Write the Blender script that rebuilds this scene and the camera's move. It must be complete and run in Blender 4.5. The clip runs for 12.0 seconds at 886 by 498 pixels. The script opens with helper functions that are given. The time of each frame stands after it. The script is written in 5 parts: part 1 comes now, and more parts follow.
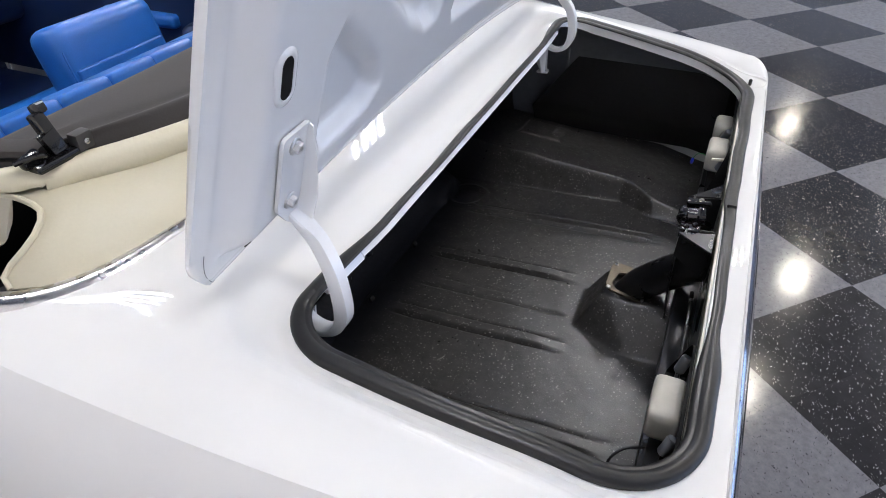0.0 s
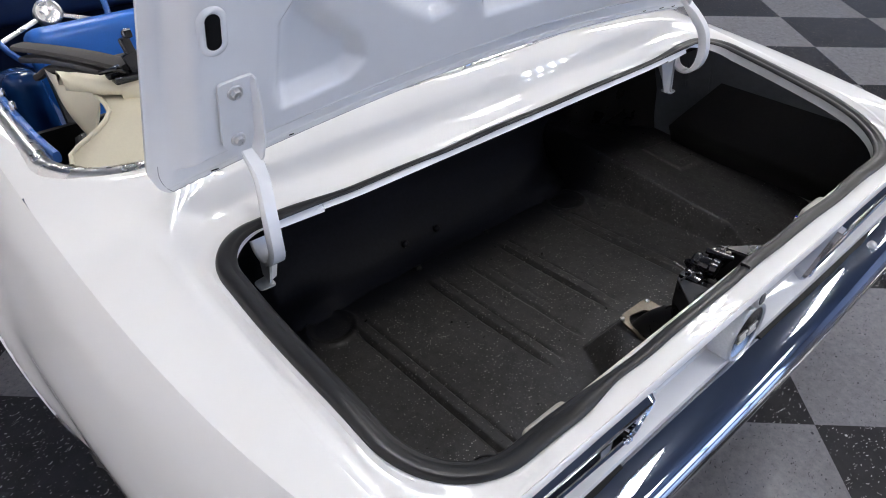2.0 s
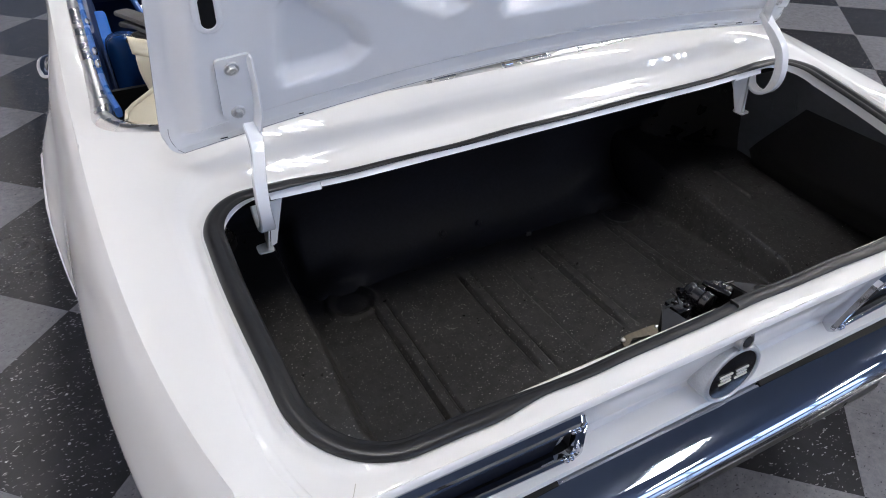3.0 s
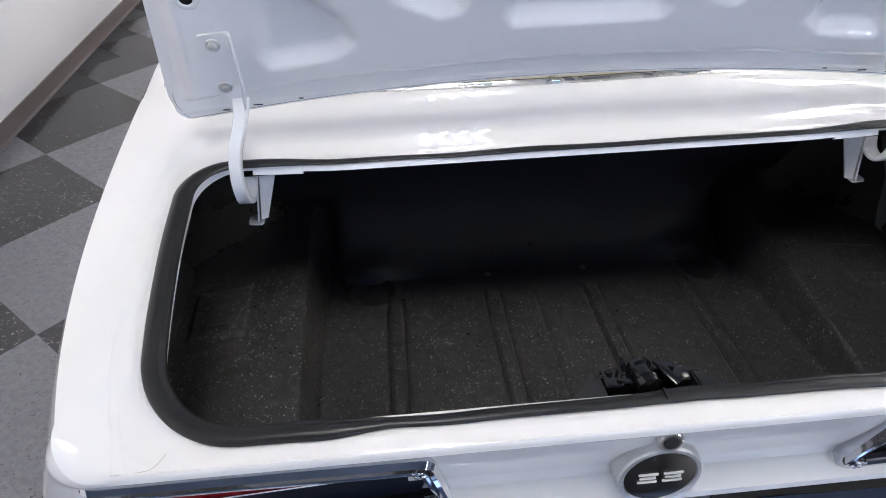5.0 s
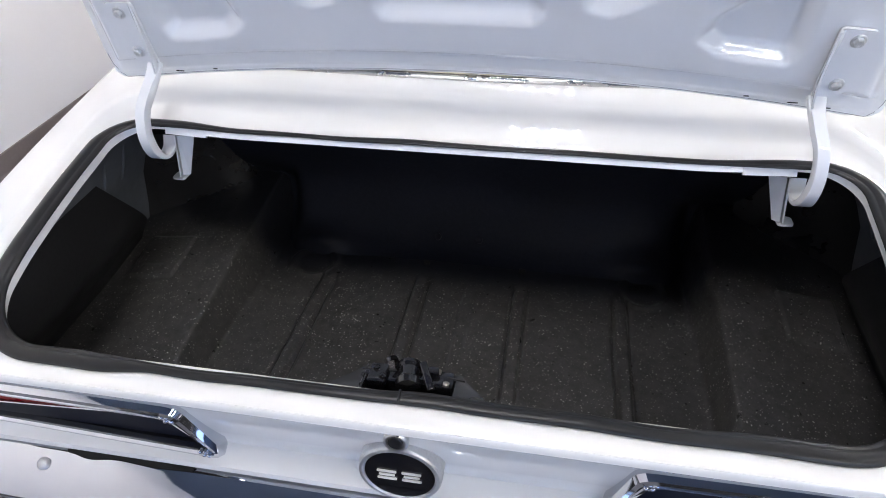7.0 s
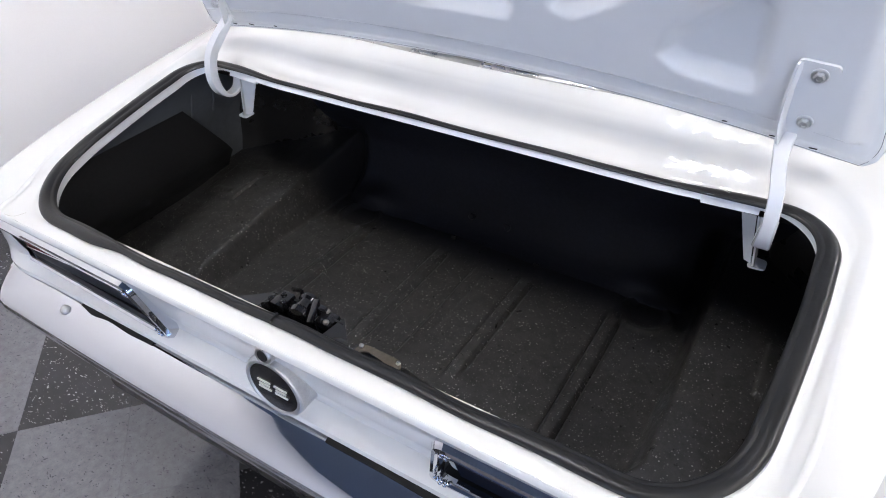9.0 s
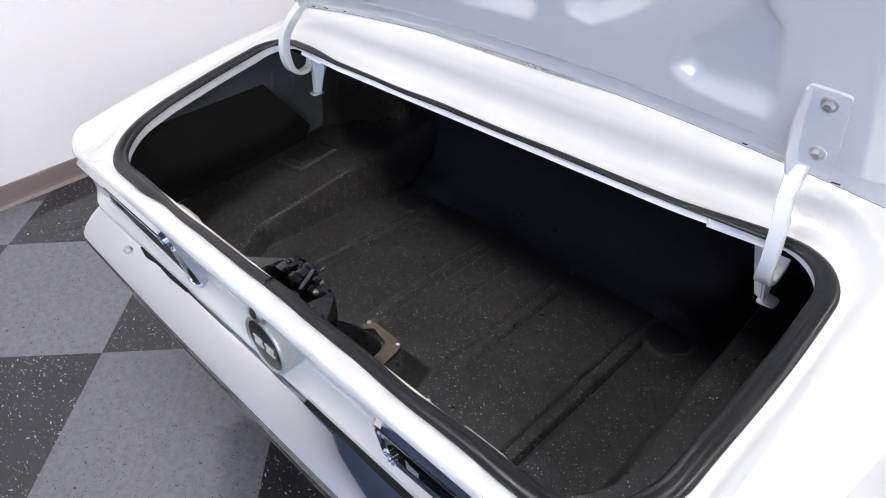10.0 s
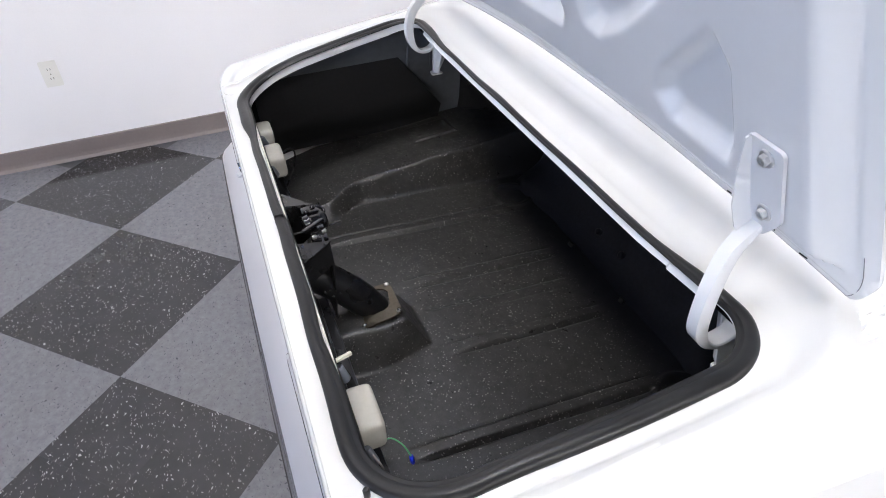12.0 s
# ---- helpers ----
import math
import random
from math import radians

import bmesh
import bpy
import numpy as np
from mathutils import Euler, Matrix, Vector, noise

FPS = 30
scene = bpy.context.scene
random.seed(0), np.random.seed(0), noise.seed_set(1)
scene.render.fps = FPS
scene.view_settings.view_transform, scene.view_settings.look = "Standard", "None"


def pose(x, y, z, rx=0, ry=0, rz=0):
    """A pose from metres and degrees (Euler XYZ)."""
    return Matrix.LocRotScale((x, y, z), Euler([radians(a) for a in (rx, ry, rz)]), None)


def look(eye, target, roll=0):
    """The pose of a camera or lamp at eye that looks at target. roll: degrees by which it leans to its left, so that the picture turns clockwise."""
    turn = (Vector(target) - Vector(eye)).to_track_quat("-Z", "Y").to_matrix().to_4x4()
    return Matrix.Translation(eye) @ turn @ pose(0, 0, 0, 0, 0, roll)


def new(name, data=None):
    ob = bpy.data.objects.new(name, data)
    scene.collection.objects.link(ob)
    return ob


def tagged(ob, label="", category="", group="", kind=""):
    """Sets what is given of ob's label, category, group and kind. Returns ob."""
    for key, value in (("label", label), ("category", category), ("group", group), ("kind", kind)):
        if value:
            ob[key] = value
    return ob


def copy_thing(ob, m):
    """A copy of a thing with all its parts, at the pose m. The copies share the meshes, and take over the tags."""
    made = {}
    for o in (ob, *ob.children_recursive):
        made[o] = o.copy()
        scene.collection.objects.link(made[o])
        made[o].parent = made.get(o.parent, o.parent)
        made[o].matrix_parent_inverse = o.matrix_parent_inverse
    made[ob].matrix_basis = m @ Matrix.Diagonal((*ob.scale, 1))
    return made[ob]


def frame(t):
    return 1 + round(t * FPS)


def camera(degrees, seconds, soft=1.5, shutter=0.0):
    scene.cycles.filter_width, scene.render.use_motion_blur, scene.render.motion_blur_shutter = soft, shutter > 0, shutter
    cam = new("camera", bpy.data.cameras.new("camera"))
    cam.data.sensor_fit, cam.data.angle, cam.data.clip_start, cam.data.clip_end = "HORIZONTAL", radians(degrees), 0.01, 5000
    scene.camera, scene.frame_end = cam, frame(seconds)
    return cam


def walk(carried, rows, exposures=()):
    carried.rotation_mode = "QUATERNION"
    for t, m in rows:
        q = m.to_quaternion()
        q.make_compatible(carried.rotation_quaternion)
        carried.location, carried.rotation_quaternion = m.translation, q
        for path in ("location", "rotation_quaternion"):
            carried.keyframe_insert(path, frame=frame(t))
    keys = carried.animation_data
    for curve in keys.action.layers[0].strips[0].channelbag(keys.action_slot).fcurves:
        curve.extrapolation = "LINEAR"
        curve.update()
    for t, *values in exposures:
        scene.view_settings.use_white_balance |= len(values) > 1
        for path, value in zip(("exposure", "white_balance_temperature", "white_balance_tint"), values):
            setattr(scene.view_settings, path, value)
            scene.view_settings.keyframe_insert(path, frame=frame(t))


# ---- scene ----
cam = camera(68.2, 12.0, soft=1.0)
PATH = [
    (0, (-1.1017, 0.1114, 1.4147), (0.1477, 0.6617, 0.4017), -0.55),
    (0.5, (-1.0829, 0.0097, 1.4176), (0.1124, 0.6829, 0.4135), -0.17),
    (1, (-1.0332, -0.0827, 1.4192), (0.0725, 0.7231, 0.4102), -0.10),
    (1.5, (-0.9724, -0.1796, 1.4220), (0.0414, 0.7324, 0.4070), -0.25),
    (2, (-0.9034, -0.2631, 1.4273), (-0.0076, 0.7594, 0.4064), -0.12),
    (2.5, (-0.8217, -0.3510, 1.4263), (-0.0549, 0.7756, 0.4101), -0.53),
    (3, (-0.7179, -0.4135, 1.4404), (-0.1053, 0.7884, 0.4059), -0.37),
    (3.5, (-0.6204, -0.4486, 1.4188), (-0.1326, 0.8309, 0.4114), -1.11),
    (5.5, (-0.2098, -0.4831, 1.4251), (-0.2161, 0.8679, 0.3932), -1.43),
    (6, (-0.0960, -0.4767, 1.4379), (-0.1966, 0.8543, 0.3851), -1.57),
    (6.5, (0.0349, -0.4812, 1.4385), (-0.1385, 0.8419, 0.3852), -1.71),
    (7, (0.1624, -0.4833, 1.4374), (-0.0934, 0.8273, 0.3853), -1.70),
    (9, (0.5893, -0.4158, 1.4458), (-0.1335, 0.7039, 0.3905), -2.35),
    (9.5, (0.6812, -0.3623, 1.4467), (-0.1781, 0.6561, 0.3911), -2.71),
    (10, (0.7672, -0.3053, 1.4486), (-0.2034, 0.6080, 0.3932), -3.13),
    (10.5, (0.8527, -0.2277, 1.4446), (-0.2065, 0.5845, 0.3918), -3.41),
    (11, (0.9244, -0.1422, 1.4441), (-0.2220, 0.5421, 0.3917), -3.85),
    (11.5, (0.9822, -0.0668, 1.4407), (-0.2435, 0.4791, 0.3968), -3.63),
    (12, (1.0317, -0.0046, 1.4432), (-0.2444, 0.4276, 0.4065), -3.23),
]
walk(cam, [(t, look(eye, target, roll)) for t, eye, target, roll in PATH],
     [(0, 0.08), (0.5, 0.08), (1.5, -0.02), (3, -0.06), (5.5, 0.08), (7, 0.18), (9, 0.17), (10.5, 0.27), (12, 0.22)])

# ---- light and exposure ----
scene.view_settings.exposure = 0.0
world = bpy.data.worlds.new("fill_glow")
scene.world = world
world.use_nodes = True
# Cool fill glow, added; it comes in through the unseen opening in wall_south.
world.node_tree.nodes["Background"].inputs[0].default_value = (0.42, 0.60, 1.0, 1)
world.node_tree.nodes["Background"].inputs[1].default_value = 4.0
TUBE_POWER = 72.0


# ---- materials ----
def nodes_of(name):
    m = bpy.data.materials.new(name)
    m.use_nodes = True
    t = m.node_tree
    return m, t, t.nodes["Principled BSDF"]


def noise_node(t, scale, detail=4.0, rough=0.55):
    c = t.nodes.new("ShaderNodeTexCoord")
    n = t.nodes.new("ShaderNodeTexNoise")
    n.inputs["Scale"].default_value = scale
    n.inputs["Detail"].default_value = detail
    n.inputs["Roughness"].default_value = rough
    t.links.new(c.outputs["Object"], n.inputs["Vector"])
    return n


def ramp_node(t, source, stops):
    r = t.nodes.new("ShaderNodeValToRGB")
    while len(r.color_ramp.elements) < len(stops):
        r.color_ramp.elements.new(0.5)
    for e, (p, c) in zip(r.color_ramp.elements, stops):
        e.position, e.color = p, (*c, 1)
    t.links.new(source, r.inputs[0])
    return r


def surface(name, color, rough=0.5, metal=0.0, vary=0.08, scale=6.0, fine=60.0, bump=0.05, coat=0.0, spec=0.5, rough_vary=0.08, sheen=0.0):
    """A surface with soft blotches, fine grain, uneven gloss and a slight relief."""
    m, t, b = nodes_of(name)
    big = noise_node(t, scale, 3.0)
    small = noise_node(t, fine, 4.0)
    mix = t.nodes.new("ShaderNodeMix")
    mix.inputs[0].default_value = 0.45
    t.links.new(big.outputs[0], mix.inputs[2])
    t.links.new(small.outputs[0], mix.inputs[3])
    lo = tuple(c * (1 - vary) for c in color)
    hi = tuple(min(1, c * (1 + vary)) for c in color)
    r = ramp_node(t, mix.outputs[0], [(0.3, lo), (0.7, hi)])
    t.links.new(r.outputs[0], b.inputs["Base Color"])
    g = t.nodes.new("ShaderNodeMapRange")
    g.inputs["From Min"].default_value, g.inputs["From Max"].default_value = 0.3, 0.7
    g.inputs["To Min"].default_value, g.inputs["To Max"].default_value = max(0.02, rough - rough_vary), min(1, rough + rough_vary)
    t.links.new(big.outputs[0], g.inputs["Value"])
    t.links.new(g.outputs[0], b.inputs["Roughness"])
    b.inputs["Metallic"].default_value = metal
    b.inputs["Coat Weight"].default_value = coat
    b.inputs["Coat Roughness"].default_value = 0.03
    b.inputs["Specular IOR Level"].default_value = spec
    b.inputs["Sheen Weight"].default_value = sheen
    if bump:
        bn = t.nodes.new("ShaderNodeBump")
        bn.inputs["Strength"].default_value = bump
        bn.inputs["Distance"].default_value = 0.002
        t.links.new(small.outputs[0], bn.inputs["Height"])
        t.links.new(bn.outputs[0], b.inputs["Normal"])
    return m


def flecked(name, low, high, fleck, rough, fleck_scale, fleck_cut, bump=0.1, stretch=(1, 1, 1), per_piece=0.0, spec=0.5, scale=5.0, grit=0.65, wobble_by=0.035, cluster=0.0):
    """A mottled surface with scattered small chips of another colour."""
    m, t, b = nodes_of(name)
    big = noise_node(t, scale, 8.0, grit)
    base = ramp_node(t, big.outputs[0], [(0.3, low), (0.7, high)])
    c = t.nodes.new("ShaderNodeNewGeometry")
    wobble = t.nodes.new("ShaderNodeTexNoise")
    wobble.inputs["Scale"].default_value = fleck_scale * 0.35
    t.links.new(c.outputs["Position"], wobble.inputs["Vector"])
    shift = t.nodes.new("ShaderNodeVectorMath")
    shift.operation = "MULTIPLY_ADD"
    shift.inputs[1].default_value = (wobble_by, wobble_by, wobble_by)
    t.links.new(wobble.outputs["Color"], shift.inputs[0])
    t.links.new(c.outputs["Position"], shift.inputs[2])
    mp = t.nodes.new("ShaderNodeMapping")
    mp.inputs["Scale"].default_value = stretch
    mp.inputs["Rotation"].default_value = (0, 0, 0.6)
    t.links.new(shift.outputs[0], mp.inputs[0])
    v = t.nodes.new("ShaderNodeTexVoronoi")
    v.inputs["Scale"].default_value = fleck_scale
    t.links.new(mp.outputs[0], v.inputs["Vector"])
    sep = t.nodes.new("ShaderNodeSeparateColor")
    t.links.new(v.outputs["Color"], sep.inputs[0])
    size = t.nodes.new("ShaderNodeMath")
    size.operation = "MULTIPLY_ADD"
    size.inputs[1].default_value, size.inputs[2].default_value = 1.0, -1.0 * fleck_cut
    t.links.new(sep.outputs[0], size.inputs[0])
    less = t.nodes.new("ShaderNodeMath")
    less.operation = "SUBTRACT"
    t.links.new(size.outputs[0], less.inputs[0])
    t.links.new(v.outputs["Distance"], less.inputs[1])
    edge = t.nodes.new("ShaderNodeMapRange")
    edge.inputs["From Min"].default_value, edge.inputs["From Max"].default_value = -0.06, 0.02
    t.links.new(less.outputs[0], edge.inputs["Value"])
    amount = t.nodes.new("ShaderNodeMath")
    amount.operation = "MULTIPLY"
    t.links.new(edge.outputs[0], amount.inputs[0])
    t.links.new(sep.outputs[1], amount.inputs[1])
    if cluster:
        drift = noise_node(t, cluster, 3.0, 0.6)
        thin = t.nodes.new("ShaderNodeMapRange")
        thin.inputs["From Min"].default_value, thin.inputs["From Max"].default_value = 0.40, 0.68
        thin.inputs["To Min"].default_value = 0.40
        t.links.new(drift.outputs[0], thin.inputs["Value"])
        sparse = t.nodes.new("ShaderNodeMath")
        sparse.operation = "MULTIPLY"
        t.links.new(amount.outputs[0], sparse.inputs[0])
        t.links.new(thin.outputs[0], sparse.inputs[1])
        amount = sparse
    mix = t.nodes.new("ShaderNodeMix")
    mix.data_type = "RGBA"
    t.links.new(amount.outputs[0], mix.inputs[0])
    t.links.new(base.outputs[0], mix.inputs[6])
    mix.inputs[7].default_value = (*fleck, 1)
    out = mix.outputs[2]
    if per_piece:
        oi = t.nodes.new("ShaderNodeObjectInfo")
        br = t.nodes.new("ShaderNodeMapRange")
        br.inputs["To Min"].default_value, br.inputs["To Max"].default_value = 1 - per_piece, 1 + per_piece
        t.links.new(oi.outputs["Random"], br.inputs["Value"])
        sc = t.nodes.new("ShaderNodeVectorMath")
        sc.operation = "SCALE"
        t.links.new(out, sc.inputs[0])
        t.links.new(br.outputs[0], sc.inputs["Scale"])
        out = sc.outputs[0]
    t.links.new(out, b.inputs["Base Color"])
    fine = noise_node(t, scale * 1.7, 5.0)
    g = t.nodes.new("ShaderNodeMapRange")
    g.inputs["From Min"].default_value, g.inputs["From Max"].default_value = 0.3, 0.7
    g.inputs["To Min"].default_value, g.inputs["To Max"].default_value = rough * 0.75, rough * 1.25
    t.links.new(fine.outputs[0], g.inputs["Value"])
    t.links.new(g.outputs[0], b.inputs["Roughness"])
    b.inputs["Specular IOR Level"].default_value = spec
    if bump:
        bn = t.nodes.new("ShaderNodeBump")
        bn.inputs["Strength"].default_value = bump
        bn.inputs["Distance"].default_value = 0.001
        grain = noise_node(t, 350.0, 3.0)
        t.links.new(grain.outputs[0], bn.inputs["Height"])
        t.links.new(bn.outputs[0], b.inputs["Normal"])
    return m


def glow(name, color, strength):
    m, t, b = nodes_of(name)
    b.inputs["Base Color"].default_value = (*color, 1)
    b.inputs["Emission Color"].default_value = (*color, 1)
    b.inputs["Emission Strength"].default_value = strength
    return m


PAINT = surface("white_car_paint", (0.78, 0.775, 0.76), 0.5, vary=0.012, scale=3, fine=25, bump=0.0, coat=1.0, spec=0.2, rough_vary=0.03)
LID_PAINT = surface("white_jamb_paint", (0.77, 0.78, 0.795), 0.45, vary=0.02, scale=4, fine=40, bump=0.012, coat=0.8, spec=0.3, rough_vary=0.05)
CREAM_PAINT = surface("old_cream_paint", (0.70, 0.67, 0.58), 0.4, vary=0.08, scale=9, fine=90, bump=0.08)
RUBBER = surface("black_rubber", (0.012, 0.0119, 0.0125), 0.36, vary=0.25, scale=14, fine=120, bump=0.10, spec=0.4)
def with_front_shade(m, color, y0, y1):
    """Shade put into the colour at a surface's front, fading in between two depths with a ragged edge."""
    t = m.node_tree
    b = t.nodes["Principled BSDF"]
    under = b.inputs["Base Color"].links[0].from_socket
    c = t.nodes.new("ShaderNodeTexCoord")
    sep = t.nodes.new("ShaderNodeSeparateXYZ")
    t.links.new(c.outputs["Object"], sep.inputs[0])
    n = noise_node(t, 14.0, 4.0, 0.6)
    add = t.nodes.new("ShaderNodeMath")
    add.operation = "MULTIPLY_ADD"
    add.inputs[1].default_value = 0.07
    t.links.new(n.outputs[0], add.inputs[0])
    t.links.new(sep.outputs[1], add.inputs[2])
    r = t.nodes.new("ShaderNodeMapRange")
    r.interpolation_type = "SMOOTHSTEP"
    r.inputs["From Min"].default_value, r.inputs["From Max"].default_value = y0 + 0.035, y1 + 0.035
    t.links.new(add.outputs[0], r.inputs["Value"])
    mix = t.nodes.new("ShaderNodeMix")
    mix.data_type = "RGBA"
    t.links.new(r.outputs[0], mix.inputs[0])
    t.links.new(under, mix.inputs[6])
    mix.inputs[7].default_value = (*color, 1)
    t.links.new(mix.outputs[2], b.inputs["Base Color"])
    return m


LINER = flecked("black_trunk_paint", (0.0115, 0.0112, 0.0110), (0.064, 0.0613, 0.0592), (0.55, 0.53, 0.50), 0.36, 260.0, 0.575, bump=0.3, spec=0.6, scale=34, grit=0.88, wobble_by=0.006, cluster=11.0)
# Shade under the front of the deck, mixed into the floor's own colour.
with_front_shade(LINER, (0.011, 0.0120, 0.0165), 0.63, 0.72)
BLACK = surface("black_satin_paint", (0.012, 0.012, 0.0135), 0.30, vary=0.3, scale=12, fine=80, bump=0.08)
BOARD = surface("black_fibre_board", (0.015, 0.015, 0.0165), 0.5, vary=0.3, scale=10, fine=120, bump=0.15, spec=0.3)
FELT = surface("blue_black_felt", (0.0130, 0.0150, 0.0235), 0.55, vary=0.35, scale=5, fine=120, bump=0.12, spec=0.22)
CARD = surface("black_felt", (0.0035, 0.0036, 0.0045), 0.55, vary=0.3, scale=10, fine=120, bump=0.1, spec=0.25)
GREY_PRIMER = surface("grey_inner_metal", (0.125, 0.134, 0.152), 0.38, vary=0.2, scale=8, fine=50, bump=0.06)
CHROME = surface("chrome", (0.60, 0.61, 0.64), 0.04, metal=1.0, vary=0.02, scale=4, fine=30, bump=0.0, rough_vary=0.02)
BRONZE = surface("worn_bronze_plate", (0.125, 0.108, 0.085), 0.45, metal=1.0, vary=0.3, scale=30, fine=160, bump=0.1)
CAST = surface("speckled_cast_metal", (0.68, 0.68, 0.68), 0.50, metal=1.0, vary=0.15, scale=40, fine=300, bump=0.15)
STEEL = surface("dull_steel", (0.33, 0.31, 0.28), 0.42, metal=1.0, vary=0.2, scale=20, fine=150, bump=0.08)
TRIM_METAL = surface("brushed_trim", (0.60, 0.59, 0.58), 0.30, metal=1.0, vary=0.08, scale=15, fine=120, bump=0.02)
CREAM_VINYL = surface("cream_vinyl", (0.60, 0.555, 0.42), 0.5, vary=0.03, scale=7, fine=220, bump=0.12)
HEADLINER = surface("dark_grey_cloth", (0.042, 0.039, 0.039), 0.85, vary=0.12, scale=8, fine=400, bump=0.2, spec=0.2, sheen=0.1)
DARK_VINYL = surface("dark_vinyl", (0.03, 0.03, 0.032), 0.5, vary=0.2, scale=10, fine=200, bump=0.12)
BLUE_VINYL = surface("blue_vinyl", (0.014, 0.135, 0.50), 0.36, vary=0.12, scale=6, fine=260, bump=0.1)
BLUE_DARK = surface("dark_blue_panel", (0.006, 0.02, 0.075), 0.5, vary=0.2, scale=6, fine=150, bump=0.08)
BLUE_GLOSS = surface("glossy_dark_blue", (0.006, 0.035, 0.13), 0.15, vary=0.1, scale=6, fine=60, bump=0.02)
BLUE_PAINT = surface("blue_metal", (0.05, 0.15, 0.45), 0.3, vary=0.1, scale=6, fine=60, bump=0.02)
BEIGE = surface("beige_plastic", (0.46, 0.44, 0.385), 0.4, vary=0.08, scale=20, fine=120, bump=0.05)
RED_LENS = surface("red_lens", (0.17, 0.004, 0.008), 0.3, vary=0.1, scale=10, fine=80, bump=0.0, coat=0.0, spec=0.1)
DARK_LENS = surface("dark_lens", (0.008, 0.010, 0.018), 0.42, vary=0.1, scale=10, fine=80, bump=0.0, spec=0.04)
EMBLEM_BLACK = surface("black_enamel", (0.008, 0.008, 0.010), 0.12, vary=0.1, scale=30, fine=100, bump=0.0)
WALL = surface("white_wall_paint", (0.88, 0.855, 0.855), 0.6, vary=0.025, scale=1.2, fine=160, bump=0.12)
SKIRTING = surface("brown_rubber_skirting", (0.20, 0.165, 0.155), 0.45, vary=0.08, scale=5, fine=80, bump=0.05)
CEILING = surface("ceiling_paint", (0.13, 0.17, 0.25), 0.85, vary=0.03, scale=1, fine=60, bump=0.1)
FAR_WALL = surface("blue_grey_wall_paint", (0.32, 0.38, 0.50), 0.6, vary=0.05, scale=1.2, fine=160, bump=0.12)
IVORY = surface("ivory_plastic", (0.80, 0.775, 0.72), 0.35, vary=0.02, scale=20, fine=100, bump=0.0)
TILE_DARK = flecked("dark_speckled_tile", (0.022, 0.0215, 0.0235), (0.038, 0.037, 0.040), (0.45, 0.45, 0.45), 0.13, 88.0, 0.58, bump=0.03, stretch=(1, 2.8, 1), per_piece=0.03, scale=9)
TILE_LIGHT = flecked("grey_speckled_tile", (0.130, 0.130, 0.143), (0.225, 0.225, 0.240), (0.045, 0.045, 0.055), 0.13, 100.0, 0.56, bump=0.03, stretch=(1, 2.4, 1), per_piece=0.02, scale=38, grit=0.78)
GROUT = surface("dark_floor_joint", (0.045, 0.045, 0.048), 0.6, vary=0.2, scale=20, fine=100, bump=0.1)
TYRE = surface("tyre_rubber", (0.018, 0.018, 0.019), 0.6, vary=0.2, scale=12, fine=90, bump=0.2)
WIRE_RED = surface("red_wire", (0.4, 0.03, 0.02), 0.4, bump=0)
WIRE_GREEN = surface("green_wire", (0.10, 0.38, 0.16), 0.4, bump=0)
WIRE_BLUE = surface("blue_connector", (0.02, 0.05, 0.75), 0.35, bump=0)
TUBE_GLOW = glow("lamp_tube", (1.0, 0.962, 0.935), TUBE_POWER)
SPOT_GLOW = glow("downlight_lens", (1.0, 0.93, 0.80), 150.0)


# ---- mesh helpers ----
def link_mesh(name, bm, material, smooth=True, angle=40):
    bmesh.ops.recalc_face_normals(bm, faces=bm.faces)
    me = bpy.data.meshes.new(name)
    bm.to_mesh(me)
    bm.free()
    me.materials.append(material)
    if smooth:
        me.shade_smooth()
        me.set_sharp_from_angle(angle=radians(angle))
    return new(name, me)


def part(name, bm, material, parent, label="", smooth=True, angle=40):
    ob = link_mesh(name, bm, material, smooth, angle)
    ob.parent = parent
    if label:
        tagged(ob, label)
    return ob


def loft(bm, loops, closed=True, cap=False):
    """Skin a row of point loops of equal length. closed: each loop joins its ends."""
    rows = [[bm.verts.new(p) for p in lp] for lp in loops]
    n = len(rows[0])
    for a, b in zip(rows, rows[1:]):
        for i in range(n if closed else n - 1):
            j = (i + 1) % n
            bm.faces.new((a[i], a[j], b[j], b[i]))
    if cap:
        bm.faces.new(rows[0])
        bm.faces.new(rows[-1])
    return rows


def sweep(bm, path, section, closed=False, up=(0, 0, 1), cap=True, scale=None):
    """Carry a flat section (side, up) along a path of points."""
    pts = [Vector(p) for p in path]
    n = len(pts)
    loops = []
    for i, p in enumerate(pts):
        a = pts[(i - 1) % n] if closed or i else p
        b = pts[(i + 1) % n] if closed or i < n - 1 else p
        d = (b - a).normalized()
        side = d.cross(Vector(up))
        side = side.normalized() if side.length > 1e-5 else Vector((1, 0, 0))
        top = side.cross(d).normalized()
        s = scale(i / max(1, n - 1)) if scale else 1.0
        loops.append([p + side * (x * s) + top * (y * s) for x, y in section])
    if closed:
        loops.append(loops[0])
        rows = [[bm.verts.new(q) for q in lp] for lp in loops[:-1]]
        rows.append(rows[0])
        m = len(section)
        for a, b in zip(rows, rows[1:]):
            for i in range(m):
                j = (i + 1) % m
                bm.faces.new((a[i], a[j], b[j], b[i]))
    else:
        loft(bm, loops, True, cap)


def ring_section(rx, ry=None, n=10, power=2.0):
    ry = ry or rx
    out = []
    for i in range(n):
        a = 2 * math.pi * i / n
        c, s = math.cos(a), math.sin(a)
        out.append((rx * math.copysign(abs(c) ** (2 / power), c), ry * math.copysign(abs(s) ** (2 / power), s)))
    return out


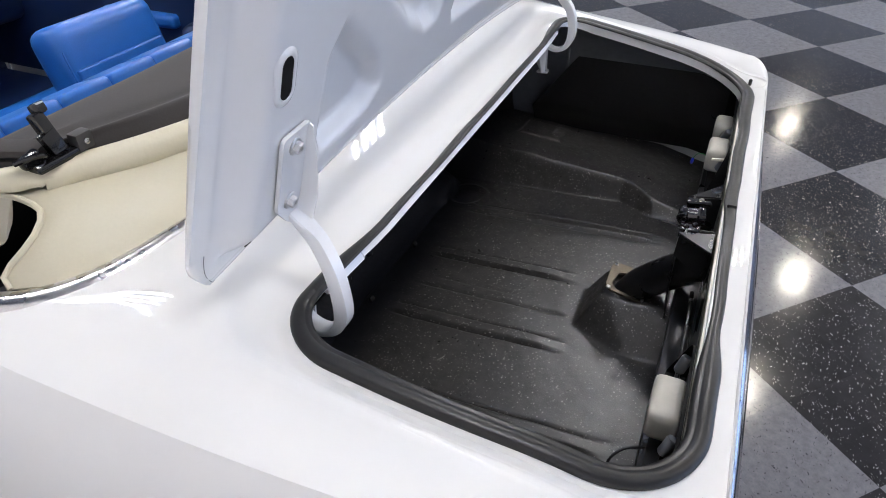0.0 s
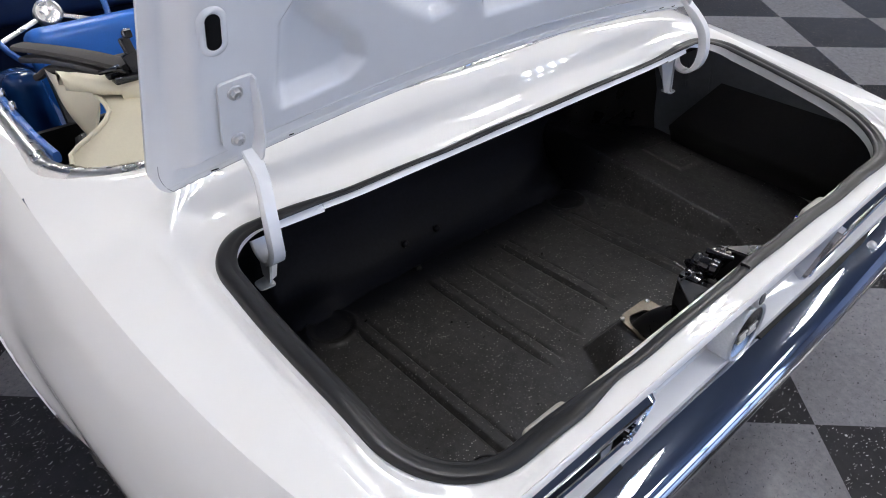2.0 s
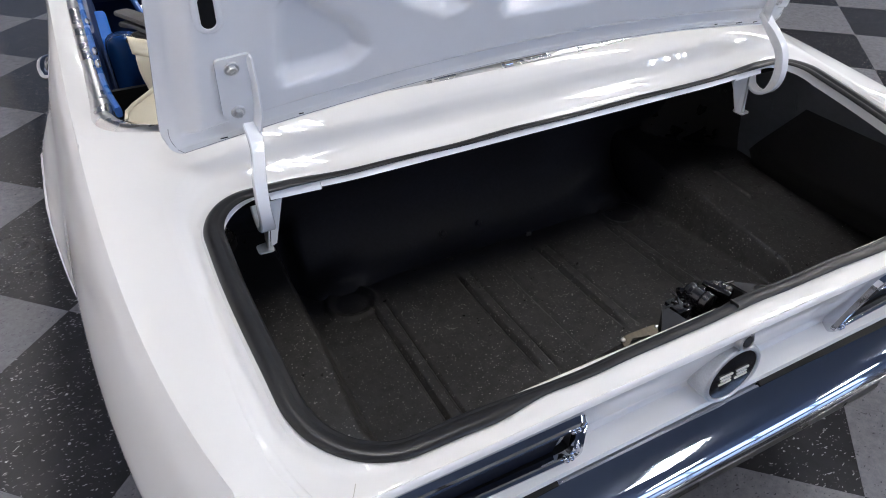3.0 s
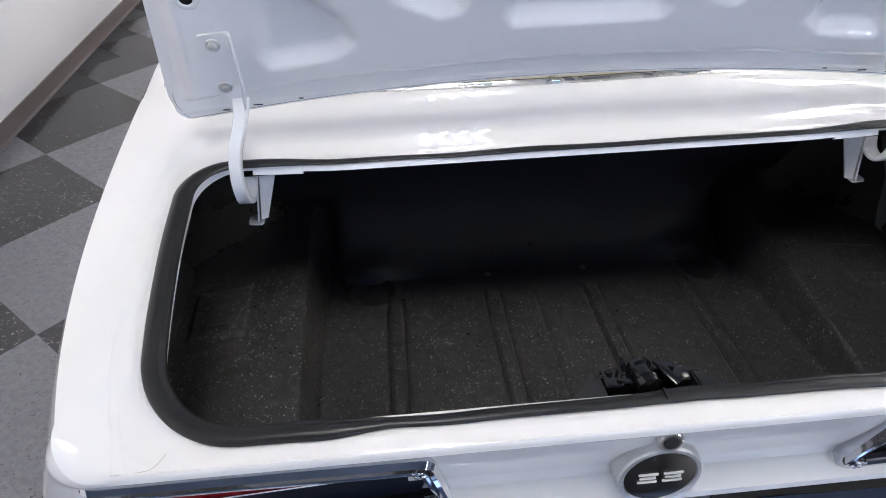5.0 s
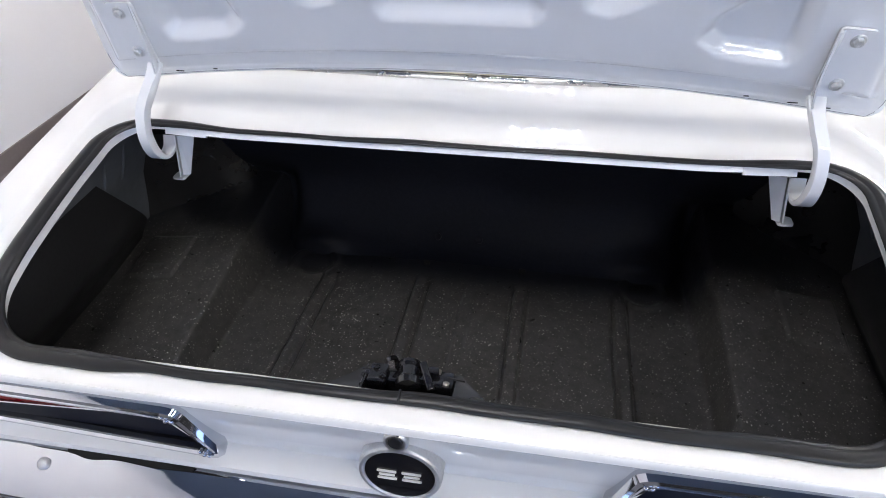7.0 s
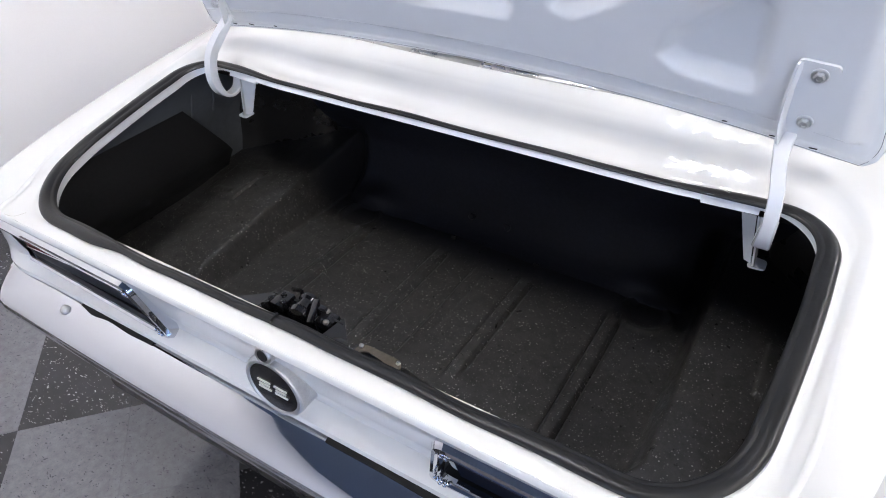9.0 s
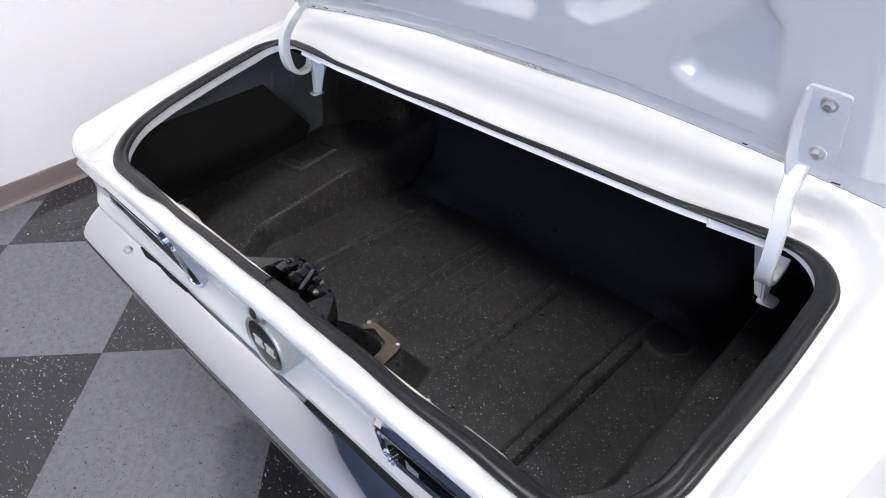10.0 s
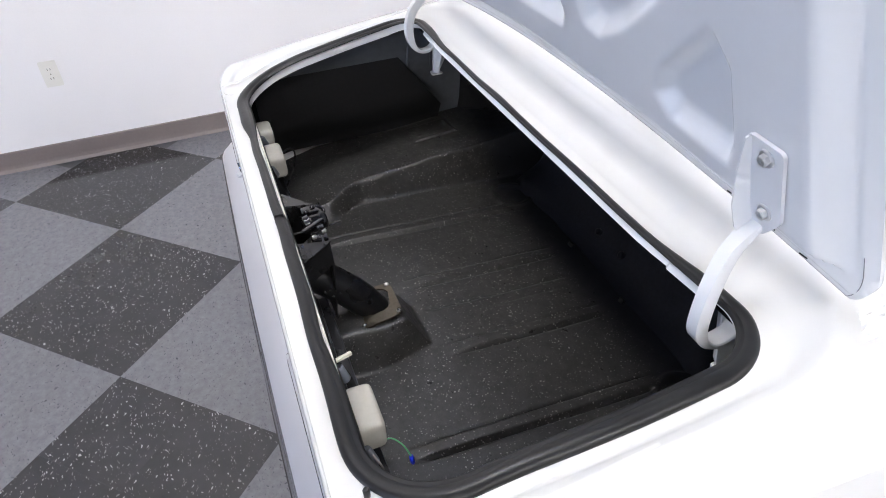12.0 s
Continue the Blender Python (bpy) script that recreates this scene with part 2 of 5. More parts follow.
def smooth_path(points, steps=8):
    """A Catmull-Rom curve through a few points."""
    p = [Vector(q) for q in points]
    p = [p[0] * 2 - p[1]] + p + [p[-1] * 2 - p[-2]]
    out = []
    for i in range(1, len(p) - 2):
        for k in range(steps):
            t = k / steps
            a, b, c, d = p[i - 1], p[i], p[i + 1], p[i + 2]
            out.append(0.5 * ((2 * b) + (c - a) * t + (2 * a - 5 * b + 4 * c - d) * t * t + (3 * b - a - 3 * c + d) * t ** 3))
    out.append(p[-2])
    return out


def box(bm, size, at=(0, 0, 0), bevel=0.0, turn=None, segments=2):
    made = bmesh.ops.create_cube(bm, size=1.0)["verts"]
    m = Matrix.Translation(at) @ (turn or Matrix.Identity(4)) @ Matrix.Diagonal((*size, 1))
    bmesh.ops.transform(bm, matrix=m, verts=made)
    if bevel:
        edges = list({e for v in made for e in v.link_edges})
        bmesh.ops.bevel(bm, geom=edges, offset=bevel, segments=segments, profile=0.6, affect="EDGES")
    return bm


def turned(bm, profile, m=None, n=28, cap=True):
    """A body of revolution about z from (radius, height) pairs."""
    loops = [[(r * math.cos(2 * math.pi * i / n), r * math.sin(2 * math.pi * i / n), z) for i in range(n)] for r, z in profile]
    m = m or Matrix.Identity(4)
    loft(bm, [[m @ Vector(p) for p in lp] for lp in loops], True, cap)


def plate(bm, outline, thick, m):
    """A flat plate from an outline in xy, of a thickness along z, set by the pose m."""
    loft(bm, [[m @ Vector((x, y, z)) for x, y in outline] for z in (0, thick)], True, True)


def rounded(points, r, n=5):
    """An outline with its corners rounded."""
    out = []
    c = len(points)
    for i in range(c):
        a, b, d = Vector(points[i - 1]), Vector(points[i]), Vector(points[(i + 1) % c])
        u, v = (a - b), (d - b)
        k = min(r, u.length * 0.45, v.length * 0.45)
        p, q = b + u.normalized() * k, b + v.normalized() * k
        for j in range(n + 1):
            t = j / n
            out.append(tuple((1 - t) ** 2 * p + 2 * t * (1 - t) * b + t * t * q))
    return out


def step(a, b, x):
    t = max(0.0, min(1.0, (x - a) / (b - a)))
    return t * t * (3 - 2 * t)


def facing(at, direction, up=(0, 0, 1)):
    """A pose at a place whose z axis points along a direction."""
    q = Vector(direction).to_track_quat("Z", "Y")
    return Matrix.Translation(at) @ q.to_matrix().to_4x4()


# ---- the room ----
ROOM_X0, ROOM_X1, ROOM_Y0, ROOM_Y1, ROOM_H = -2.232, 14.0, -11.0, 11.0, 3.6
FLOOR_Z = -0.072


def wall(name, lo, hi, label, paint=None):
    bm = bmesh.new()
    box(bm, [h - l for l, h in zip(lo, hi)], [(h + l) / 2 for l, h in zip(lo, hi)])
    return tagged(link_mesh(name, bm, paint or WALL, False), label, "wall", kind="structure")


wall("wall_west", (ROOM_X0 - 0.15, ROOM_Y0, FLOOR_Z), (ROOM_X0, ROOM_Y1, ROOM_H), "plain white painted wall above a brown rubber skirting")
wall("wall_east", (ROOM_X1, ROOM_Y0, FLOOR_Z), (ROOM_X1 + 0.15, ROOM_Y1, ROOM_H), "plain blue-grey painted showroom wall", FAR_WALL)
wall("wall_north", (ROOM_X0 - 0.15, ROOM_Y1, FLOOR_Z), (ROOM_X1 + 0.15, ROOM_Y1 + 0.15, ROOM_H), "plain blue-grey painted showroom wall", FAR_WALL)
def fill_opening():
    """The end wall with a wide unseen opening, added to let cool fill light in."""
    x0, x1, y0, y1 = ROOM_X0 - 0.15, ROOM_X1 + 0.15, ROOM_Y0 - 0.15, ROOM_Y0
    bm = bmesh.new()
    for lo, hi in (((x0, y0, FLOOR_Z), (x1, y1, 0.5)), ((x0, y0, 3.1), (x1, y1, ROOM_H)), ((x0, y0, 0.5), (-0.8, y1, 3.1)), ((12.5, y0, 0.5), (x1, y1, 3.1))):
        box(bm, [h - l for l, h in zip(lo, hi)], [(h + l) / 2 for l, h in zip(lo, hi)])
    tagged(link_mesh("wall_south", bm, FAR_WALL, False), "blue-grey painted showroom wall with an unseen opening added for fill light", "wall", kind="structure")
    root = tagged(new("window_1"), "unseen window bars in the opening added for cool fill light", "window", kind="structure")
    for k in range(8):
        bm = bmesh.new()
        box(bm, (0.06, 0.08, 2.6), (-0.8 + 13.3 * k / 7, ROOM_Y0 - 0.08, 1.8))
        part("window_frame", bm, DARK_VINYL, root, smooth=False)


fill_opening()
bm = bmesh.new()
box(bm, (ROOM_X1 - ROOM_X0 + 0.3, ROOM_Y1 - ROOM_Y0 + 0.3, 0.1), ((ROOM_X0 + ROOM_X1) / 2, (ROOM_Y0 + ROOM_Y1) / 2, ROOM_H + 0.05))
tagged(link_mesh("ceiling", bm, CEILING, False), "plain dark painted showroom ceiling", "ceiling", kind="structure")


def skirting():
    bm = bmesh.new()
    prof = [(0, 0), (0.016, 0), (0.012, 0.006), (0.007, 0.014), (0.005, 0.03), (0.005, 0.094), (0.002, 0.098), (0, 0.098)]
    loft(bm, [[(ROOM_X0 + x, y, FLOOR_Z + z) for x, z in prof] for y in (ROOM_Y0, ROOM_Y1)], True, True)
    tagged(link_mesh("baseboard", bm, SKIRTING, False), "brown rubber skirting along the foot of the white wall", "skirting", kind="structure")


skirting()


def outlet():
    root = tagged(new("wall_outlet"), "ivory double power outlet on the white wall", "power outlet")
    root.location = (ROOM_X0, -0.707, 0.354)
    m = pose(0, 0, 0, 90, 0, 90)
    bm = bmesh.new()
    plate(bm, rounded([(-0.036, -0.058), (0.036, -0.058), (0.036, 0.058), (-0.036, 0.058)], 0.006), 0.006, m)
    part("cover_plate", bm, IVORY, root)
    for z in (-0.021, 0.021):
        bm = bmesh.new()
        plate(bm, [(0.0165 * math.cos(a * math.pi / 8), 0.0145 * math.sin(a * math.pi / 8)) for a in range(16)], 0.0025, pose(0.006, 0, z) @ m)
        face = part("socket", bm, IVORY, root)
        for y in (-0.006, 0.006):
            bm = bmesh.new()
            box(bm, (0.002, 0.0022, 0.008), (0.0088, y, z + 0.002))
            part("slot", bm, DARK_VINYL, face, smooth=False)
    bm = bmesh.new()
    turned(bm, [(0.003, 0), (0.003, 0.0015), (0.001, 0.002)], pose(0.006, 0, 0, 0, 90, 0), 10)
    part("screw", bm, STEEL, root)


outlet()


def ceiling_lamp(x, y, turn=0):
    root = tagged(new("ceiling_light"), "white four-tube fluorescent ceiling light", "ceiling light", "ceiling lights")
    bm = bmesh.new()
    box(bm, (1.24, 0.60, 0.05), (0, 0, -0.03), 0.008)
    part("housing", bm, CEILING, root)
    for k in range(4):
        bm = bmesh.new()
        turned(bm, [(0.018, -0.57), (0.018, 0.57)], pose(0, (k - 1.5) * 0.14, -0.08, 0, 90, 0), 10)
        part("tube", bm, TUBE_GLOW, root)
    root.matrix_basis = pose(x, y, ROOM_H, 0, 0, turn)
    return root


first_lamp = ceiling_lamp(0.1, 2.9, 90)
for lx, ly in ((2.9, 3.1), (5.6, 3.1), (8.6, 3.1), (-0.28, -0.35), (2.9, 0.3), (2.5, -3.4), (6.2, -3.2), (9.4, -3.4), (0.4, -8.4), (4.6, -7.4), (8.2, -7.0), (0.2, 6.6), (4.0, 6.6)):
    copy_thing(first_lamp, pose(lx, ly, ROOM_H, 0, 0, 90))


def downlight(x, y):
    root = tagged(new("downlight"), "small round warm downlight in the ceiling", "ceiling light", "downlights")
    bm = bmesh.new()
    turned(bm, [(0.11, 0), (0.15, -0.004), (0.155, -0.016), (0.13, -0.022), (0.115, -0.012)], None, 28, False)
    part("ring", bm, CEILING, root)
    bm = bmesh.new()
    turned(bm, [(0.12, -0.010), (0.06, -0.014), (0.005, -0.015)], None, 24)
    part("lens", bm, SPOT_GLOW, root)
    root.matrix_basis = pose(x, y, ROOM_H)
    return root


first_spot = downlight(4.2, -0.84)
for lx, ly in ((6.4, -1.33), (10.93, -1.23)):
    copy_thing(first_spot, pose(lx, ly, ROOM_H))

# ---- the car: measures that several parts share ----
from mathutils.bvhtree import BVHTree

car = tagged(new("convertible_car"), "white two-door convertible with its boot lid open and roof folded", "car")


def rim_z(y):
    """Height of the ledge that carries the seal; it dips towards the tail."""
    return 0.785 + 0.17 * (y - 0.03) - 0.016 * (1 - step(0.03, 0.22, y))


def crown(y):
    """The top edge of the rear wing."""
    return 0.722 + 0.112 * (1 - math.exp(-max(y, 0) / 0.3)), 0.797 + 0.086 * y


def hip(y):
    return 0.792 + 0.138 * (1 - math.exp(-max(y, 0) / 0.35)) - 0.045 * step(1.25, 1.7, y)


def trim_y(x):
    """The rear edge of the cockpit opening, by its distance from the middle."""
    return 0.698 + 0.06 * (x / 0.62) ** 2


def bez(a, b, c, t):
    return tuple((1 - t) ** 2 * p + 2 * t * (1 - t) * q + t * t * r for p, q, r in zip(a, b, c))


def trim_point(s):
    """From the middle of the rear edge (s 0) round the corner (s 1)."""
    if s < 0.7:
        x = 0.62 * s / 0.7
        return x, trim_y(x)
    return bez((0.62, 0.758), (0.752, 0.786), (0.775, 0.90), (s - 0.7) / 0.3)


def trim_z(x, y):
    return 0.914 - 0.028 * (x / 0.77) ** 2


NR, NC, NS, NF = 46, 18, 24, 30


def half_outline(rear, side, front, r_rear, r_front, taper=0.022):
    """Left half of a rounded opening, from the rear middle to the front middle, with each point's share of (rear, side, front)."""
    pts = []
    flare = 0.009

    def sx(y):
        f = (y - rear) / (front - rear)
        return side + 0.006 - taper * (1 - step(-0.1, 0.75, f))

    for i in range(NR):
        pts.append(((sx(rear) - r_rear) * i / NR, rear, (1, 0, 0)))
    for i in range(NC):
        a = i / NC * math.pi / 2
        y = rear + r_rear - r_rear * math.cos(a)
        pts.append((sx(rear) - r_rear + (r_rear + sx(y) - sx(rear)) * math.sin(a), y, (1 - i / NC, i / NC, 0)))
    for i in range(NS):
        y = rear + r_rear + (front + flare - r_front - rear - r_rear) * i / NS
        pts.append((sx(y), y, (0, 1, 0)))
    for i in range(NC):
        a = i / NC * math.pi / 2
        y = front + flare - r_front + r_front * math.sin(a)
        pts.append((sx(front) - r_front + (r_front + sx(y) - sx(front)) * math.cos(a), y, (0, 1 - i / NC, i / NC)))
    for i in range(NF + 1):
        x = (sx(front) - r_front) * (1 - i / NF)
        pts.append((x, front + flare * step(0.40, 0.56, x), (0, 0, 1)))
    return pts


def both_sides(half):
    """Mirror a half loop (left is minus x) into a full loop."""
    left = [(-x, y, z) for x, y, z in half]
    right = [(x, y, z) for x, y, z in half[1:-1]]
    return left + right[::-1]


def ring(rear, side, front, r_rear, r_front, dz):
    return [(x, y, rim_z(y) + sum(a * b for a, b in zip(w, dz))) for x, y, w in half_outline(rear, side, front, r_rear, r_front)]


def outer_loop():
    """The edge of the rear deck: tail lip, wing crowns and cockpit trim."""
    pts = []
    for i in range(NR):
        pts.append((0.69 * i / NR, -0.010, 0.762))
    for i in range(NC):
        x, y = bez((0.69, -0.010), (0.738, -0.009), (crown(0.05)[0], 0.05), i / NC)
        pts.append((x, y, 0.762 + (crown(0.05)[1] - 0.762) * step(0, 1, i / NC)))
    for i in range(NS):
        y = 0.05 + 0.75 * i / NS
        pts.append((crown(y)[0], y, crown(y)[1]))
    for i in range(NC):
        f = i / NC
        if f < 0.45:
            g = f / 0.45
            a, b = (*crown(0.80)[:1], 0.80, crown(0.80)[1]), (0.775, 0.90, trim_z(0.775, 0.9))
            mid = (crown(0.9)[0], 0.90, crown(0.9)[1])
            pts.append(bez(a, mid, b, g))
        else:
            x, y = trim_point(1 - 0.3 * (f - 0.45) / 0.55)
            pts.append((x, y, trim_z(x, y)))
    for i in range(NF + 1):
        x, y = trim_point(0.7 * (1 - i / NF))
        pts.append((x, y, trim_z(x, y)))
    return pts


# rings: rear y, side x, front y, corner radii, height over the rim (rear, side, front)
gutter = ring(0.012, 0.677, 0.530, 0.128, 0.088, (0.0010, -0.006, -0.003))
gutter_far = ring(0.008, 0.684, 0.545, 0.128, 0.094, (0.0015, -0.007, -0.0035))
ledge = ring(0.005, 0.6875, 0.552, 0.125, 0.100, (0.0018, -0.006, -0.0015))
ledge_far = ring(0.002, 0.690, 0.578, 0.12, 0.118, (0.0020, -0.0045, -0.0052))
crease_low = ring(0.000, 0.6925, 0.594, 0.11, 0.128, (0.0020, -0.003, -0.0040))
crease = ring(-0.002, 0.696, 0.615, 0.10, 0.138, (0.0019, -0.001, 0.0020))
crease_top = ring(-0.004, 0.703, 0.6235, 0.10, 0.146, (0.0016, 0.0012, 0.0066))
crease_over = ring(-0.0045, 0.706, 0.639, 0.10, 0.150, (0.0014, 0.002, 0.0094))
edge = outer_loop()


def between(a, b, f, lift):
    return [tuple(p + (q - p) * f + (lift if k == 2 else 0) for k, (p, q) in enumerate(zip(u, v))) for u, v in zip(a, b)]


def deck():
    bm = bmesh.new()
    loops = [
        ring(0.047, 0.648, 0.508, 0.10, 0.072, (-0.026, -0.022, -0.006)),
        ring(0.0455, 0.649, 0.509, 0.10, 0.072, (-0.006, -0.006, -0.004)),
        ring(0.043, 0.651, 0.510, 0.105, 0.074, (0.0, 0.0, 0.0)),
        ring(0.018, 0.672, 0.520, 0.12, 0.082, (0.0, 0.0, 0.0)),
        gutter, gutter_far, ledge, ledge_far, crease_low, crease, crease_top, crease_over,
    ]
    loops += [between(crease_over, edge, f, 0.005 * 4 * f * (1 - f)) for f in (0.1, 0.25, 0.45, 0.65, 0.85, 0.95)]
    loops.append(edge)
    loft(bm, [both_sides(lp) for lp in loops])
    skin = BVHTree.FromBMesh(bm)
    part("rear_deck", bm, PAINT, car, "glossy white painted rear deck round the boot opening", angle=34)
    return skin


deck_skin = deck()


# the wings and tail, as one skin from the crown down
def side_station(y, f):
    """A point on the wing at y; f 0 at the crown to 1 at the sill."""
    cx, cz = crown(y)
    hx = hip(y)
    if f < 0.45:
        g = f / 0.45
        x, z = bez((cx, cz), (cx + (hx - cx) * 0.62, cz - 0.075), (hx, 0.63), g)
    else:
        g = (f - 0.45) / 0.55
        x, z = bez((hx, 0.63), (hx + 0.004, 0.45), (hx - 0.06 - 0.03 * math.exp(-y / 0.2), 0.24), g)
    return x, z


WHEEL_Y, WHEEL_Z, ARCH_R = 1.22, 0.262, 0.40


def wing(sign):
    bm = bmesh.new()
    ys = [0.05 + 0.02 * i for i in range(158)]
    fs = [i / 26 for i in range(27)]
    rows = []
    for y in ys:
        row = []
        for f in fs:
            x, z = side_station(y, f)
            d = math.hypot(y - WHEEL_Y, z - WHEEL_Z)
            x += 0.026 * math.exp(-((d - ARCH_R) / 0.07) ** 2) * (1 if z < 0.75 else 0)
            row.append(bm.verts.new((sign * x, y, z)))
        rows.append(row)
    for a, b in zip(rows, rows[1:]):
        for i in range(len(fs) - 1):
            c = (a[i].co + b[i + 1].co) / 2
            if math.hypot(c.y - WHEEL_Y, c.z - WHEEL_Z) < ARCH_R - 0.01:
                continue
            bm.faces.new((a[i], a[i + 1], b[i + 1], b[i]))
    return part("rear_wing", bm, PAINT, car, "glossy white rear wing with a swelling hip", angle=50)


for s in (-1, 1):
    wing(s)


def door_strip(sign):
    """The flat top of the wing between the cockpit trim and the crown."""
    bm = bmesh.new()
    rows = []
    for i in range(40):
        y = 0.80 + 1.58 * i / 39
        inner = 0.775 + 0.012 * step(0.9, 1.6, y) if y > 0.9 else 0.775
        cx, cz = crown(y)
        tz = trim_z(0.775, y) + 0.03 * step(0.9, 1.8, y)
        rows.append([(sign * (inner + (cx - inner) * g), y, tz + (cz - tz) * g + 0.004 * math.sin(math.pi * g) - 0.003 * (1 - step(0.86, 0.96, y))) for g in (0, 0.3, 0.6, 0.85, 1)])
    loft(bm, rows[1:], closed=False)
    part("door_top", bm, PAINT, car, "white painted top edge beside the cockpit")


for s in (-1, 1):
    door_strip(s)

TAIL = [(-0.010, 0.762), (-0.0108, 0.757), (-0.008, 0.752), (0.000, 0.745), (0.0025, 0.737), (0.0065, 0.720), (0.0120, 0.700), (0.0180, 0.680), (0.0265, 0.655), (0.0360, 0.630), (0.0350, 0.618), (0.020, 0.607), (0.005, 0.599), (0.004, 0.589), (0.03, 0.58), (0.05, 0.50), (0.10, 0.34)]


def tail_panel():
    """The upright tail with its lip; rounded into the wings at the corners."""
    bm = bmesh.new()
    loops = []
    top_half = outer_loop()[:NR + NC]
    for k, (dy, z) in enumerate(TAIL):
        half = []
        for i, (x, y, tz) in enumerate(top_half):
            f = i / (NR + NC)
            corner = step(0.64, 1.0, f)
            zz = z + (tz - 0.762) * (1 if k == 0 else max(0, 1 - k / 4))
            depth = (dy + 0.010)
            sx = min((side_station(0.05, q / 120) for q in range(121)), key=lambda p: abs(p[1] - zz))[0]
            xx = x + (sx - crown(0.05)[0]) * corner
            half.append((xx, y + depth * (1 - corner), zz) if k else (x, y, tz))
        sx = side_station(0.05, 0)[0]
        wx, wz = side_station(0.05, 0)
        zz = z + (crown(0.05)[1] - 0.762) * (1 if k == 0 else max(0, 1 - k / 4))
        best = min((side_station(0.05, q / 60) for q in range(61)), key=lambda p: abs(p[1] - zz))
        half.append((best[0], 0.05, zz))
        loops.append([(-x, y, zq) for x, y, zq in half[::-1]] + half[1:])
    rows = [[bm.verts.new(p) for p in lp] for lp in loops]
    for a, c in zip(rows, rows[1:]):
        for k in range(len(a) - 1):
            mx, mz = abs(a[k].co.x + a[k + 1].co.x) / 2, (a[k].co.z + c[k].co.z) / 2
            if not (0.33 < mx < 0.712 and 0.615 < mz < 0.737):
                bm.faces.new((a[k], a[k + 1], c[k + 1], c[k]))
    part("tail_panel", bm, PAINT, car, "white painted tail panel with a rounded lip", angle=35)


tail_panel()


def seal():
    bm = bmesh.new()
    base = half_outline(0.034, 0.657, 0.514, 0.115, 0.076)
    rng = random.Random(4)
    pts, sizes = [], []
    full = [(-x, y, w) for x, y, w in base] + [(x, y, w) for x, y, w in base[1:-1]][::-1]
    for i, (x, y, w) in enumerate(full):
        wob = noise.noise(Vector((x * 9, y * 9, 3.1))) * 0.004 * (w[0] + 0.4 * w[1]) + noise.noise(Vector((x * 4.5, 7, 1))) * 0.003 * w[0]
        droop = noise.noise(Vector((x * 7, 5, 9))) * 0.003 * w[2]
        pts.append(Vector((x, y + wob * w[0], rim_z(y) + 0.003 + 0.3 * wob * w[0] + droop)))
        rear = 0.82 - 0.38 * step(-0.43, -0.33, x) + 0.10 * step(-0.3, -0.02, x) + 0.06 * step(-0.004, 0.004, x) + 0.18 * step(0.3, 0.5, x)
        sizes.append((rear + 0.10 * noise.noise(Vector((x * 6, 2, 2)))) * w[0] + 0.85 * w[1] + (0.38 + 0.24 * step(0.42, 0.56, abs(x)) + 0.10 * noise.noise(Vector((x * 5, 4, 2)))) * w[2])
    sec = [(-0.0185, -0.0035), (-0.019, 0.000), (-0.0170, 0.0042), (-0.011, 0.0074), (-0.004, 0.0083), (0.002, 0.0074), (0.006, 0.0046), (0.008, 0.0038), (0.011, 0.0044), (0.0155, 0.0026), (0.018, -0.001), (0.0185, -0.0035), (0.0, -0.006)]
    n = len(pts)
    rows = []
    for i, p in enumerate(pts):
        d = (pts[(i + 1) % n] - pts[i - 1]).normalized()
        side = d.cross(Vector((0, 0, 1))).normalized()
        top = side.cross(d)
        rows.append([bm.verts.new(p + side * a * sizes[i] + top * b * sizes[i]) for a, b in sec])
    rows.append(rows[0])
    for a, b in zip(rows, rows[1:]):
        for i in range(len(sec)):
            j = (i + 1) % len(sec)
            bm.faces.new((a[i], a[j], b[j], b[i]))
    return part("boot_seal", bm, RUBBER, car, "soft black rubber seal round the boot opening", angle=60)


seal()
bm = bmesh.new()
box(bm, (0.003, 0.017, 0.009), (-0.001, 0.034, rim_z(0.034) + 0.0075), 0.0025)
part("seal_joint", bm, BLACK, car, "butt joint of the rubber seal")


# ---- boot interior ----
def shelf_step(x, y):
    """Height of the boot pan: a sunken middle between two side shelves, falling forwards."""
    a = abs(x)
    edge_x = 0.484 - 0.055 * step(0.29, 0.18, y)
    low = 0.452 - 0.055 * y
    top = 0.484 + 0.085 * (y - 0.15) - 0.012 * step(0.24, 0.12, y)
    top -= 0.022 * step(0.56, 0.775, a)
    return low + (top - low) * step(edge_x + 0.006, edge_x + 0.042, a)


RIBS = ((-0.340, 0.15, 0.655), (-0.113, 0.285, 0.665), (0.120, 0.315, 0.665), (0.343, 0.15, 0.655))
# faces of the filler mound: direction outwards, a point on its foot, its run
MOUND = ((-1, 0, -0.105, 0.10, 0.080), (-0.894, 0.447, -0.105, 0.155, 0.046), (0, 1, 0.03, 0.280, 0.050), (0.952, 0.305, 0.135, 0.15, 0.027), (1, 0, 0.135, 0.10, 0.050))
GROOVES = ((-0.014, 0.31, 0.645), (0.02, 0.42, 0.62))


